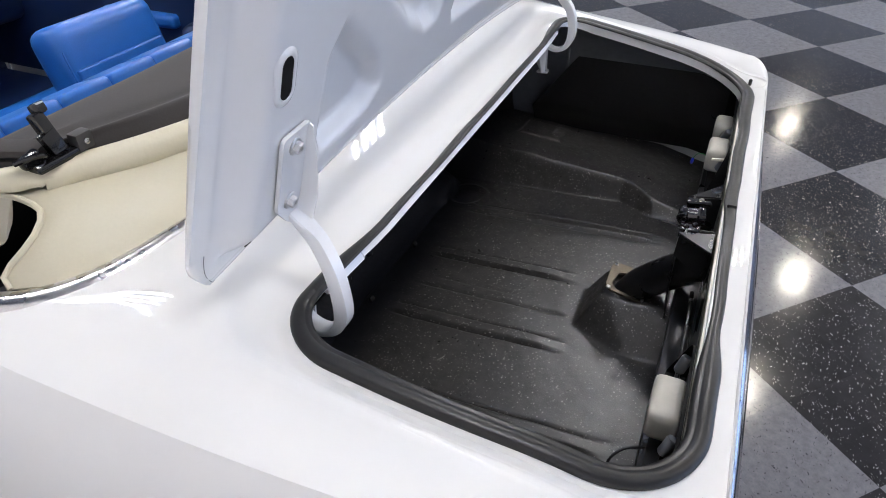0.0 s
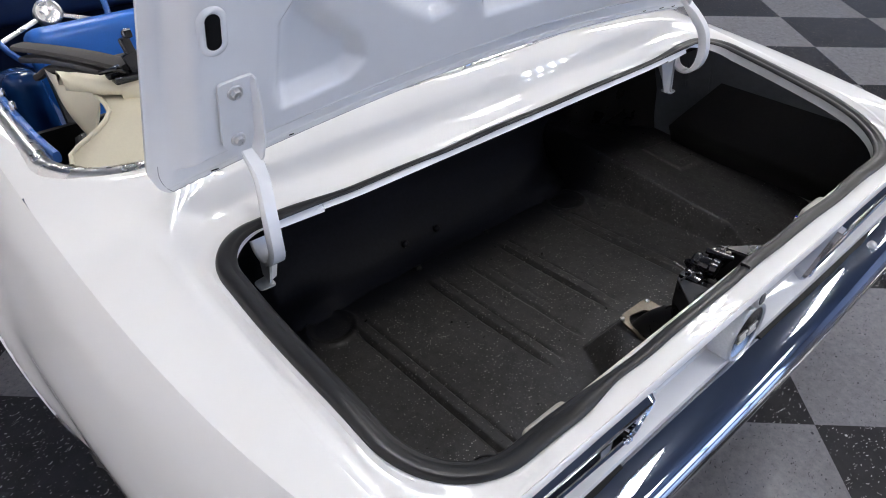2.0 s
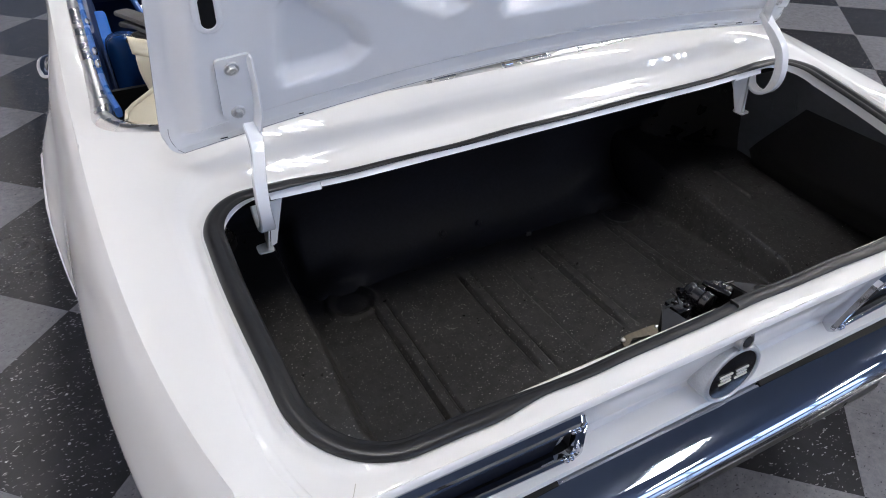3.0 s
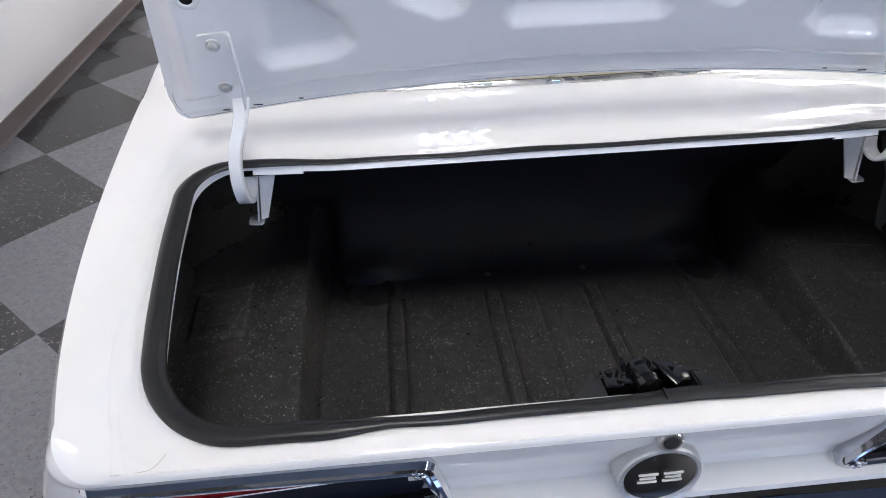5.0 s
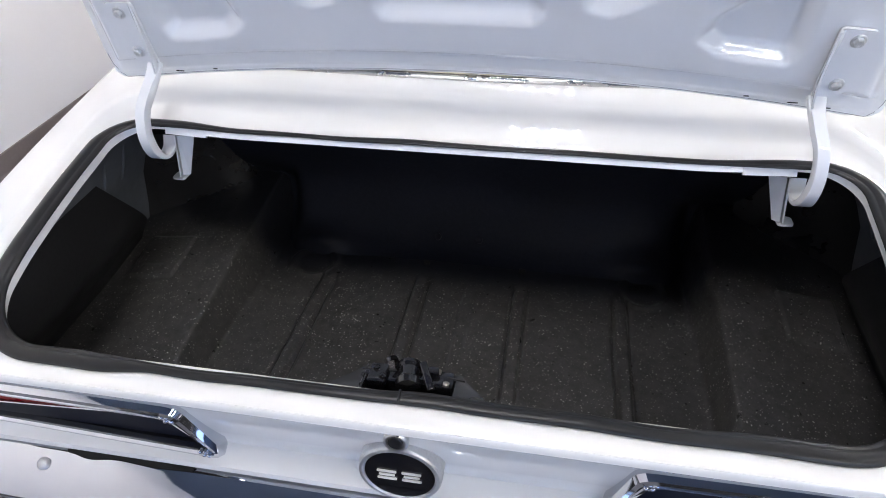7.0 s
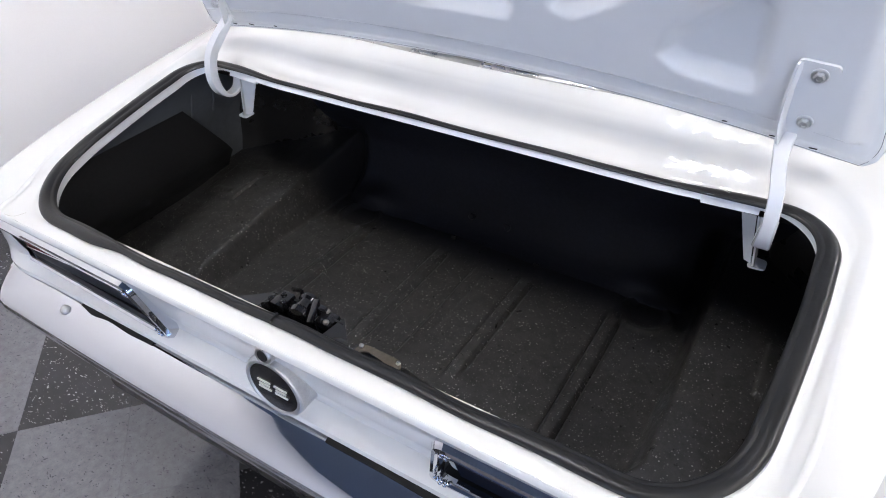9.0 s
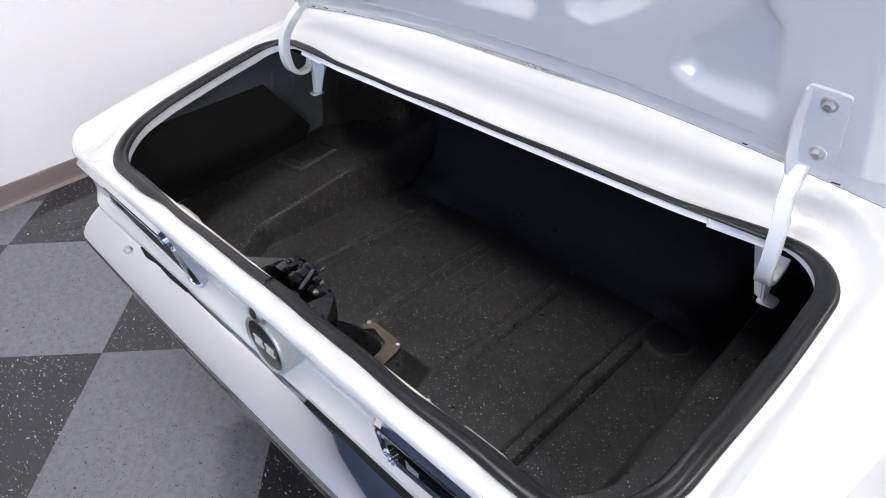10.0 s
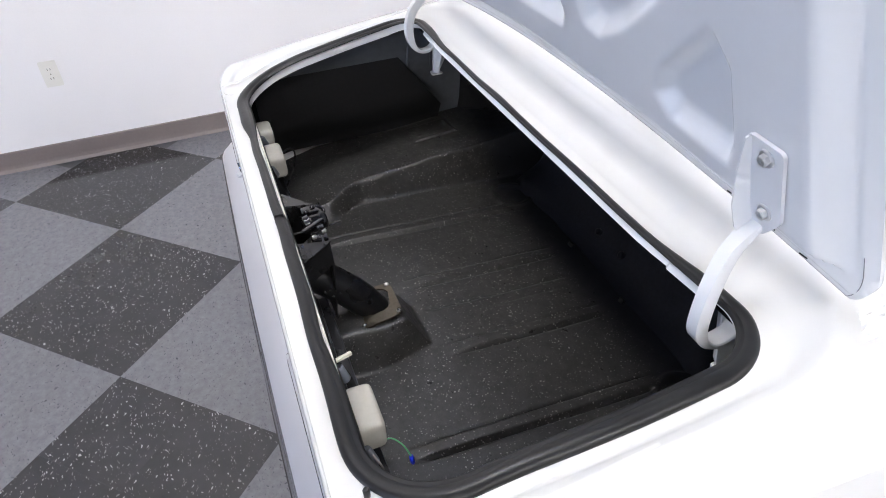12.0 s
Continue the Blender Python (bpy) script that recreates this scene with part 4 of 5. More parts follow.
def boot_lid():
    u = Vector((0, -0.265, 0.964))
    wv = Vector((0, -0.964, -0.265))
    O = Vector((0, 0.545, 1.007))
    NX, NV = 220, 96
    def half_width(v, x0=0.70):
        c = 0.066
        lo = -0.110
        side = 0.692 - 0.11 * (v + 0.05)
        d = v - lo
        if d < c:
            side -= c - math.sqrt(max(0, c * c - (c - d) ** 2))
        return side
    bm = bmesh.new()
    grids = []
    for back in (False, True):
        rows = []
        for j in range(NV + 1):
            row = []
            for i in range(NX + 1):
                f = -1 + 2 * i / NX
                g = (j / NV) ** 1.35
                v0 = -0.110 + (LID_LEN + 0.110) * g
                x = f * half_width(v0)
                low = lid_low(x)
                v = low + (LID_LEN - low) * g
                if back:
                    w = -0.050 - 0.010 * math.sin(math.pi * g) - 0.008 * (1 - f * f)
                    if i in (0, NX) or j in (0, NV):
                        w = -0.048
                else:
                    w = lid_w(x, v)
                row.append(bm.verts.new(O + Vector((x, 0, 0)) + u * v + wv * w))
            rows.append(row)
        grids.append(rows)
    for k, rows in enumerate(grids):
        for a, b in zip(rows, rows[1:]):
            for i in range(NX):
                bm.faces.new((a[i], a[i + 1], b[i + 1], b[i]))
    f, b = grids
    rim = lambda g: [g[0][i] for i in range(NX + 1)] + [g[j][NX] for j in range(1, NV + 1)] + [g[NV][i] for i in range(NX - 1, -1, -1)] + [g[j][0] for j in range(NV - 1, 0, -1)]
    ra, rb = rim(f), rim(b)
    for i in range(len(ra)):
        j = (i + 1) % len(ra)
        bm.faces.new((ra[i], ra[j], rb[j], rb[i]))
    lid = part("boot_lid", bm, LID_PAINT, car, "white boot lid standing open, pressed inner panel", angle=60)
    # dark hem line inside the lid's edge
    run = [(half_width(v) - 0.011, max(v, lid_low(half_width(v) - 0.011) + 0.010)) for v in [-0.02 - 0.075 * (k / 30) ** 0.7 for k in range(31)]]
    run += [(run[-1][0] * (1 - k / 24), lid_low(run[-1][0] * (1 - k / 24)) + 0.010) for k in range(1, 25)]
    full = run + [(-x, v) for x, v in run[-2::-1]]
    for k in range(0, len(full) - 8, 8):
        bm = bmesh.new()
        sweep(bm, [O + Vector((x, 0, 0)) + u * v + wv * (lid_w(x, v) + 0.0002) for x, v in full[k:k + 9]], ring_section(0.00045, n=5))
        part("hem_line", bm, GREY_PRIMER, lid)
    for s in (-1,):
        m = Matrix(((s, 0, 0, 0), (0, u.y, wv.y, O.y), (0, u.z, wv.z, O.z), (0, 0, 0, 1)))
        # Thin black plate on the lid, drawn for the shade inside an oblong hole.
        bm = bmesh.new()
        plate(bm, [(0.010 * math.cos(a), 0.014 * (1 if math.sin(a) >= 0 else -1) + 0.010 * math.sin(a)) for a in [2 * math.pi * (k + 0.5) / 20 for k in range(20)]], 0.0016, m @ pose(0.597, 0.166, 0.0))
        part("slot", bm, CARD, lid, "black plate standing in for the shade inside an oblong hole in the lid", smooth=False)
        bm = bmesh.new()
        turns = [2 * math.pi * (k + 0.5) / 28 for k in range(28)]
        oval = lambda q, h: [m @ Vector((0.597 + q * math.cos(a), 0.166 + 0.014 * (1 if math.sin(a) >= 0 else -1) + q * math.sin(a), h)) for a in turns]
        loft(bm, [oval(0.0095, -0.001), oval(0.0100, 0.0018), oval(0.0120, 0.0028), oval(0.0150, 0.0022), oval(0.0190, 0.0004), oval(0.0200, -0.002)])
        part("slot_rim", bm, LID_PAINT, lid, angle=60)
    return lid


lid_object = boot_lid()


# ---- tail: lamps, lock, cap, bumper ----
def tail_y(z):
    for (y0, z0), (y1, z1) in zip(TAIL, TAIL[1:]):
        if z1 <= z <= z0:
            return y0 + (y1 - y0) * (z0 - z) / (z0 - z1)
    return 0.0


def corner_back(x):
    """How far the tail curves forward near its corners."""
    return 0.05 * step(0.69, 0.76, abs(x)) ** 1.3


def taillight(s):
    root = new("tail_light")
    root.parent = car
    tagged(root, "tail lamp with chrome surround and dark red lens")
    outer = rounded([(0.724, 0.742), (0.734, 0.612), (0.270, 0.604), (0.299, 0.742)], 0.020, 5)
    n = len(outer)
    cx, cz = 0.515, 0.672
    def ringp(k, dy):
        return [(s * (cx + (x - cx) * (1 - k / 0.21)), tail_y(0.735) + 0.026 * (0.735 - z) / 0.13 + dy + corner_back(x), cz + (z - cz) * (1 - k / 0.066)) for x, z in outer]
    bm = bmesh.new()
    loft(bm, [ringp(0, 0.012), ringp(-0.002, -0.008), ringp(0.002, -0.016), ringp(0.007, -0.017), ringp(0.011, -0.012), ringp(0.013, -0.015), ringp(0.017, -0.014), ringp(0.018, -0.006)])
    part("bezel", bm, CHROME, root, "bright chrome surround", angle=25)
    bm = bmesh.new()
    loft(bm, [ringp(0.018, -0.006), ringp(0.0185, 0.010), ringp(0.017, 0.050)])
    part("lens_well", bm, CARD, root, "black inner wall round the lens", angle=25)
    def lens_rows(z0, z1, y0, y1):
        rows = []
        for f in [i / 5 for i in range(6)]:
            # the border between the two lenses climbs towards the inner end
            climb = lambda g: 0.028 * (1 - g) * ((1 - f) if z0 < 0.70 else f)
            rows.append([(s * (0.300 + 0.422 * g + 0.02 * f * (1 - g)), y0 + (y1 - y0) * f + corner_back(0.300 + 0.422 * g), z0 + (z1 - z0) * f + climb(g)) for g in [i / 24 for i in range(25)]])
        return rows
    bm = bmesh.new()
    loft(bm, lens_rows(0.658, 0.606, 0.022, 0.032), closed=False)
    part("lens", bm, DARK_LENS, root, "dark lower lens")
    bm = bmesh.new()
    loft(bm, lens_rows(0.745, 0.658, 0.021, 0.0225), closed=False)
    part("red_lens", bm, RED_LENS, root, "deep red upper lens")
    bm = bmesh.new()
    sweep(bm, [(s * (0.33 + 0.36 * g), 0.0205, 0.658 + 0.028 * (1 - g)) for g in (0, 0.25, 0.5, 0.75, 1)], ring_section(0.0018, n=6))
    part("lens_edge", bm, CHROME, root)
    # small bright studs at both ends of the inner bar
    for dx, dy, z, n in ((0.318, -0.010, 0.734, 3), (0.296, 0.012, 0.622, 2)):
        for k in range(n):
            for m in range(2):
                bm = bmesh.new()
                turned(bm, [(0.0035, -0.003), (0.0045, 0.001), (0.003, 0.004), (0.001, 0.005)], facing((s * (dx + 0.008 * m - 0.004 * k), dy + 0.001 * k, z - 0.0085 * k), (0, -1, 0.4)), 10)
                part("stud", bm, CHROME, root)


for s in (-1, 1):
    taillight(s)


def lock_and_cap():
    q = facing((0.0, tail_y(0.733) - 0.006, 0.7325), (0, -1, 0.15))
    bm = bmesh.new()
    turned(bm, [(0.0165, -0.010), (0.0165, 0.002), (0.014, 0.0045), (0.0115, 0.0045), (0.0105, 0.002), (0.0, 0.002)], q, 24)
    lock = part("boot_lock", bm, TRIM_METAL, car, "round chrome boot lock", angle=30)
    bm = bmesh.new()
    turned(bm, [(0.0100, 0.0015), (0.0098, 0.0040), (0.0085, 0.0048), (0.0, 0.0050)], q, 20)
    part("lock_barrel", bm, BLACK, lock, "dull dark lock barrel", angle=30)
    q = facing((0.0, 0.016, 0.657), (0, -1, 0.03))
    bm = bmesh.new()
    turned(bm, [(0.0575, -0.020), (0.0580, 0.010), (0.0572, 0.0175), (0.0552, 0.0205), (0.0505, 0.0210), (0.0490, 0.0195), (0.0484, 0.017), (0.0, 0.017)], q, 48)
    cap = part("fuel_cap", bm, CAST, car, "round bright fuel cap with a black face", angle=25)
    bm = bmesh.new()
    turned(bm, [(0.0482, 0.016), (0.0482, 0.0186), (0.0, 0.0195)], q, 40)
    part("cap_face", bm, EMBLEM_BLACK, cap, "glossy black face")
    # plain bright marks of the badge
    for cx in (-0.017, 0.017):
        for dz, w in ((0.0075, 0.027), (0.0, 0.022), (-0.0075, 0.027)):
            bm = bmesh.new()
            plate(bm, rounded([(cx - w / 2, dz - 0.0022), (cx + w / 2, dz - 0.0022), (cx + w / 2, dz + 0.0022), (cx - w / 2, dz + 0.0022)], 0.0020, 3), 0.0014, q @ pose(0, 0, 0.0196))
            part("badge_mark", bm, IVORY, cap, "plain pale bar of the badge")


lock_and_cap()


def bumper():
    bm = bmesh.new()
    prof = [(0.034, 0.555), (0.022, 0.572), (0.010, 0.582), (0.000, 0.5835), (-0.007, 0.580), (-0.020, 0.573), (-0.040, 0.561), (-0.054, 0.549), (-0.063, 0.538), (-0.066, 0.527), (-0.0655, 0.517), (-0.061, 0.504), (-0.050, 0.490), (-0.030, 0.480), (0.0, 0.475), (0.02, 0.476)]
    rows = []
    for i in range(61):
        f = -1 + 2 * i / 60
        x = 0.822 * math.sin(f * math.pi / 2 * 0.98) / math.sin(math.pi / 2 * 0.98)
        back = 0.012 * (x / 0.83) ** 2 + 0.06 * step(0.74, 0.845, abs(x)) ** 1.5
        tall = 1 - 0.12 * step(0.70, 0.84, abs(x))
        rows.append([(x, y + back, 0.532 + (z - 0.532) * tall) for y, z in prof])
    loft(bm, rows, closed=False)
    ob = part("rear_bumper", bm, CHROME, car, "polished chrome rear bumper bar", angle=50)
    for s in (-1, 1):
        bm = bmesh.new()
        turned(bm, [(0.0095, -0.004), (0.0095, 0.002), (0.007, 0.005), (0.003, 0.0065)], facing((s * 0.562, -0.018, 0.573), (0, -0.6, 0.8)), 16)
        part("bumper_bolt", bm, CAST, ob)
    # Black block put in for the shade of the gap behind the bar.
    bm = bmesh.new()
    box(bm, (1.45, 0.05, 0.05), (0, 0.065, 0.545), 0.01)
    part("bumper_gap", bm, BLACK, ob, "black block filling the shaded gap behind the bumper")
    # Solid black strips that stand in for shade between tail panel and bumper.
    for s in (-1, 1):
        bm = bmesh.new()
        rows = []
        for i in range(61):
            g = i / 60
            x = 0.09 + 0.50 * g if s > 0 else 0.32 + 0.21 * g
            if s < 0:
                t = 0.0042 * math.exp(-((x - 0.490) / 0.026) ** 2) + 0.0020 * math.exp(-((x - 0.385) / 0.040) ** 2)
            else:
                t = (0.0005 + 0.0032 * step(0.1, 0.6, g)) * step(1.0, 0.92, g) + 0.0007 * math.sin(23 * g) * g
            y, z = -0.0035 + 0.012 * (x / 0.83) ** 2, 0.5835
            rows.append([(s * x, y + 0.010, z + 0.002), (s * x, y - t * 1.3, z - t * 0.7 + 0.001), (s * x, y - t * 0.2, z + t * 0.55), (s * x, y + 0.010, z + 0.006)])
        loft(bm, rows, True, True)
        part("slot", bm, CARD, ob, "black strip standing in for the shaded gap above the bumper bar")


bumper()


# ---- cockpit edge, folded roof, seats ----
def cockpit_trim():
    half = [trim_point(i / 40) for i in range(41)] + [(0.775 + 0.012 * step(0.9, 1.6, y), y) for y in [0.90 + 0.05 * k for k in range(1, 30)]]
    path = [(-x, y) for x, y in half[::-1]] + half[1:]
    pts = [(x, y, (trim_z(x, y) + 0.03 * step(0.9, 1.8, y)) + 0.006) for x, y in path]
    bm = bmesh.new()
    sweep(bm, pts, [(-0.012, -0.011), (-0.0118, -0.006), (-0.009, -0.002), (-0.004, 0.0005), (0.001, 0.001), (0.006, 0.0), (0.010, -0.003), (0.0125, -0.007), (0.013, -0.012)], cap=True, scale=lambda f: 1.0 + 0.75 * step(0.17, 0.24, abs(f - 0.5)))
    trim = part("cockpit_trim", bm, TRIM_METAL, car, "bright metal moulding round the cockpit edge", angle=40)
    bm = bmesh.new()
    box(bm, (0.018, 0.028, 0.008), (0, 0.698, 0.918), 0.003)
    part("trim_clip", bm, CHROME, trim)
    # well lining below the trim
    bm = bmesh.new()
    loft(bm, [[(x * k, y + d, z - h) for x, y, z in pts] for k, d, h in ((1, 0, -0.002), (0.985, 0.025, 0.05), (0.97, 0.10, 0.10), (0.95, 0.17, 0.40))], closed=False)
    part("well_lining", bm, CARD, car, "dark lining of the roof well")


cockpit_trim()


def cloth(name, material, rows, label, thick=0.003, parent=None):
    """Cloth of a slight thickness from rows of points."""
    bm = bmesh.new()
    loops = []
    for row in rows:
        loops.append([Vector(p) for p in row] + [Vector(p) + Vector((0, thick, -thick)) for p in row[::-1]])
    loft(bm, loops, True, True)
    return part(name, bm, material, parent or car, label, angle=70)


def roll_y(x):
    return 0.757 + 0.47 * x * x


def across(half, n=44):
    return [half * (-1 + 2 * i / n) for i in range(n + 1)]


def wave(x, y, k=0.005):
    return k * noise.noise(Vector((x * 5, y * 7, 0.4)))


def roof_flap():
    rows = []
    for i in range(45):
        f = -1 + i / 22
        row = []
        for j in range(13):
            g = j / 12
            half = 0.735 - 0.088 * step(0.0, 0.55, g)
            x = f * half
            ty = trim_y(x) if abs(x) < 0.62 else trim_point(0.7 + 0.3 * step(0.62, 0.775, abs(x)))[1]
            y = ty + 0.012 + (roll_y(x * 0.98) + 0.02 - ty) * g ** 0.8
            z = trim_z(x, ty) - 0.012 + 0.066 * math.sin(g * 1.75) + wave(x, y, 0.012) + 0.008 * math.sin(x * 9 + 2.5 * g) * math.sin(math.pi * g)
            row.append((x, y, z))
        rows.append(row)
    flap = cloth("roof_cover_flap", CREAM_VINYL, rows, "cream vinyl flap of the folded roof")
    for row in (rows[0], rows[-1]):
        bm = bmesh.new()
        sweep(bm, row, ring_section(0.0045, n=8))
        part("piping", bm, CREAM_VINYL, flap, "piped edge")


roof_flap()


def roof_roll():
    rows = []
    for x in across(0.615):
        r = 0.023 + wave(x, 2, 0.004)
        cy, cz = roll_y(x), 0.958 + wave(x, 5, 0.006)
        rows.append([(x, cy + r * math.cos(a), cz + r * math.sin(a)) for a in [math.pi * (1.35 - 1.55 * k / 12) for k in range(13)]])
    cloth("roof_roll", CREAM_VINYL, rows, "cream vinyl roll of the folded roof")
    for s in (-1, 1):
        # loose end of the cover, hanging as a tapering tongue beside the frame
        rows = []
        for i in range(15):
            f = i / 14
            top = Vector((0.640 + 0.036 * f + 0.010 * math.sin(math.pi * f), 0.945 + 0.225 * f, 0.972 - 0.028 * f))
            low = Vector((0.676, 0.985, 0.872))
            row = []
            for j in range(15):
                g = j / 14
                k = math.sqrt(max(0.0, 1 - g ** 3.0)) * (1 - 0.45 * g)
                p = low + (top - low) * k
                p.z = low.z + (top.z - low.z) * (1 - g)
                row.append((s * (p.x + 0.012 * math.sin(math.pi * g) * math.sin(math.pi * f)), p.y, p.z + wave(f, g, 0.003)))
            rows.append(row)
        cloth("cover_tongue", CREAM_VINYL, rows, "cream vinyl corner of the cover hanging loose")
        rows = []
        for i in range(11):
            f = i / 10
            row = []
            for j in range(9):
                a = math.pi * (1.1 - 1.2 * j / 8)
                x = 0.605 + 0.085 * f
                y = roll_y(0.605) + 0.05 * f
                row.append((s * x, y + 0.022 * math.cos(a), 0.962 + 0.018 * f + 0.020 * math.sin(a) + wave(f, a, 0.004)))
            rows.append(row)
        cloth("roll_end", CREAM_VINYL, rows, "creased cream vinyl end of the roll")


roof_roll()


def roof_lining():
    rows = []
    for x in across(0.60):
        y0 = roll_y(x) + 0.012
        y1 = 0.815 + 0.36 * x * x
        run = smooth_path([(0, y0, 0.972), (0, y0 + 0.012, 0.990), (0, y1, 1.000), (0, y1 + 0.022, 0.991), (0, y1 + 0.05, 0.994), (0, 0.98, 0.992), (0, 1.045, 0.984), (0, 1.06, 0.955)], 4)
        rows.append([(x, p[1], p[2] + wave(x, p[1], 0.003)) for p in run])
    cloth("roof_lining", HEADLINER, rows, "dark grey lining cloth of the folded roof")
    for s in (-1, 1):
        for k, (z, y1, w) in enumerate(((0.996, 1.36, 0.020), (0.978, 1.33, 0.017), (0.960, 1.26, 0.014))):
            bm = bmesh.new()
            path = smooth_path([(s * 0.585, 0.93, z), (s * 0.622, 1.05, z - 0.006), (s * 0.652, 1.20, z - 0.028), (s * 0.676, y1, z - 0.058)], 6)
            sweep(bm, path, ring_section(w, 0.0075, 12, 3.0))
            part("roof_side_layer", bm, HEADLINER if k != 1 else DARK_VINYL, car, "folded dark side layer of the roof")
        bm = bmesh.new()
        sweep(bm, smooth_path([(s * 0.655, 1.22, 0.93), (s * 0.66, 1.16, 0.84), (s * 0.67, 1.06, 0.72), (s * 0.68, 0.98, 0.64)], 5), ring_section(0.016, 0.010, 8, 3.0))
        part("roof_frame_arm", bm, BLACK, car, "black folding arm of the roof frame")


roof_lining()


def roof_latch(s):
    x, y, z = s * 0.585, 0.922, 0.985
    bm = bmesh.new()
    box(bm, (0.085, 0.040, 0.012), (x - s * 0.005, y, z), 0.004)
    box(bm, (0.017, 0.022, 0.058), (x - s * 0.006, y + 0.002, z + 0.034), 0.005, pose(0, 0, 0, -14, s * 8, 0))
    box(bm, (0.024, 0.016, 0.034), (x - s * 0.004, y - 0.004, z + 0.022), 0.004, pose(0, 0, 0, -8, s * 16, 0))
    box(bm, (0.014, 0.024, 0.016), (x - s * 0.010, y + 0.008, z + 0.066), 0.005, pose(0, 0, 0, -25, 0, 0))
    box(bm, (0.030, 0.014, 0.016), (x + s * 0.030, y + 0.004, z + 0.010), 0.004, pose(0, 0, 0, 0, s * 14, 0))
    sweep(bm, smooth_path([(x + s * 0.012, y - 0.010, z + 0.008), (x + s * 0.03, y - 0.016, z + 0.020), (x + s * 0.052, y + 0.004, z + 0.014)], 5), ring_section(0.004, n=8))
    ob = part("roof_latch", bm, EMBLEM_BLACK, car, "black latch of the folded roof frame", angle=30)
    bm = bmesh.new()
    box(bm, (0.027, 0.020, 0.026), (x - s * 0.040, y - 0.012, z + 0.010), 0.004)
    part("latch_block", bm, DARK_VINYL, ob)
    bm = bmesh.new()
    turned(bm, [(0.0045, 0), (0.0045, 0.002), (0.0025, 0.003), (0.0025, 0.001)], facing((x - s * 0.040, y - 0.0225, z + 0.010), (0, -1, 0.2)), 10)
    part("screw", bm, TRIM_METAL, ob)
    bm = bmesh.new()
    box(bm, (0.011, 0.009, 0.004), (x - s * 0.010, y + 0.003, z + 0.0745), 0.0015, pose(0, 0, 0, -25, 0, 0))
    part("catch_plate", bm, CHROME, ob)


for s in (-1, 1):
    roof_latch(s)


def seat(x, y, width, top, label):
    root = new("front_seat")
    root.parent = car
    tagged(root, label)
    lean = pose(0, 0, 0, -16, 0, 0)
    def cushion_block(name, w, d, h, at, r, label=""):
        bm = bmesh.new()
        box(bm, (w, d, h), at, r, lean, 5)
        part(name, bm, BLUE_VINYL, root, label)
    cushion_block("backrest", width, 0.13, 0.55, (x, y, top - 0.27), 0.055)
    cushion_block("back_panel", width * 0.86, 0.02, 0.40, (x, y - 0.075, top - 0.31), 0.009, "padded panel on the seat back")
    bm = bmesh.new()
    o = rounded([(-width / 2 + 0.02, -0.24), (width / 2 - 0.02, -0.24), (width / 2 - 0.02, 0.255), (-width / 2 + 0.02, 0.255)], 0.06, 6)
    m = Matrix.Translation((x, y - 0.058, top - 0.27)) @ lean @ pose(0, 0, 0, 90, 0, 0)
    sweep(bm, [m @ Vector((px, py, 0)) for px, py in o], ring_section(0.004, n=6), closed=True, up=(0, 1, 0))
    part("piping", bm, BLUE_VINYL, root)
    bm = bmesh.new()
    box(bm, (width, 0.5, 0.16), (x, y + 0.30, 0.36), 0.05, None, 3)
    part("cushion", bm, BLUE_VINYL, root)


seat(0.372, 1.90, 0.41, 0.80, "blue vinyl front bucket seat")
seat(-0.372, 1.90, 0.41, 0.80, "blue vinyl front bucket seat")
for k in range(9):
    bm = bmesh.new()
    box(bm, (0.126, 0.11, 0.42), (-0.5 + 0.125 * k, 1.25, 0.69), 0.014, pose(0, 0, 0, -18, 0, 0), 3)
    part("rear_seat_pleat", bm, BLUE_VINYL, car, "pleated blue vinyl rear backrest")


def steering_wheel():
    root = new("steering_wheel")
    root.parent = car
    tagged(root, "blue steering wheel with bright spokes")
    q = facing((-0.415, 2.36, 0.725), (0, -0.9, 0.45))
    bm = bmesh.new()
    sweep(bm, [q @ Vector((0.19 * math.cos(a), 0.19 * math.sin(a), 0)) for a in [2 * math.pi * k / 48 for k in range(48)]], ring_section(0.011, n=8), closed=True, up=q.to_3x3() @ Vector((0, 0, 1)))
    part("rim", bm, BLUE_PAINT, root)
    bm = bmesh.new()
    turned(bm, [(0.045, -0.02), (0.045, 0.012), (0.038, 0.016), (0.032, 0.014), (0.0, 0.018)], q, 28)
    part("hub", bm, TRIM_METAL, root)
    for a in (200, 340, 270):
        bm = bmesh.new()
        d = Vector((math.cos(radians(a)), math.sin(radians(a)), 0))
        sweep(bm, [q @ (d * 0.04), q @ (d * 0.185)], ring_section(0.008, 0.003, 8, 3.0), up=q.to_3x3() @ Vector((0, 0, 1)))
        part("spoke", bm, TRIM_METAL, root)


steering_wheel()
bm = bmesh.new()
box(bm, (1.52, 0.012, 0.56), (0, 1.135, 0.56))
part("well_divider", bm, CARD, car, "black wall between the roof well and the rear seat")
bm = bmesh.new()
box(bm, (1.52, 0.225, 0.012), (0, 1.025, 0.60))
part("well_floor", bm, CARD, car, "black floor of the roof well")
bm = bmesh.new()
box(bm, (1.5, 2.5, 0.03), (0, 2.05, 0.30))
part("cabin_floor", bm, BLUE_DARK, car, "dark blue carpeted cabin floor")
bm = bmesh.new()
box(bm, (1.56, 0.30, 0.34), (0, 2.95, 0.74), 0.07, None, 4)
part("dashboard", bm, BLUE_DARK, car, "dark blue dashboard")
bm = bmesh.new()
box(bm, (1.56, 0.08, 0.6), (0, 3.16, 0.55), 0.02, None, 2)
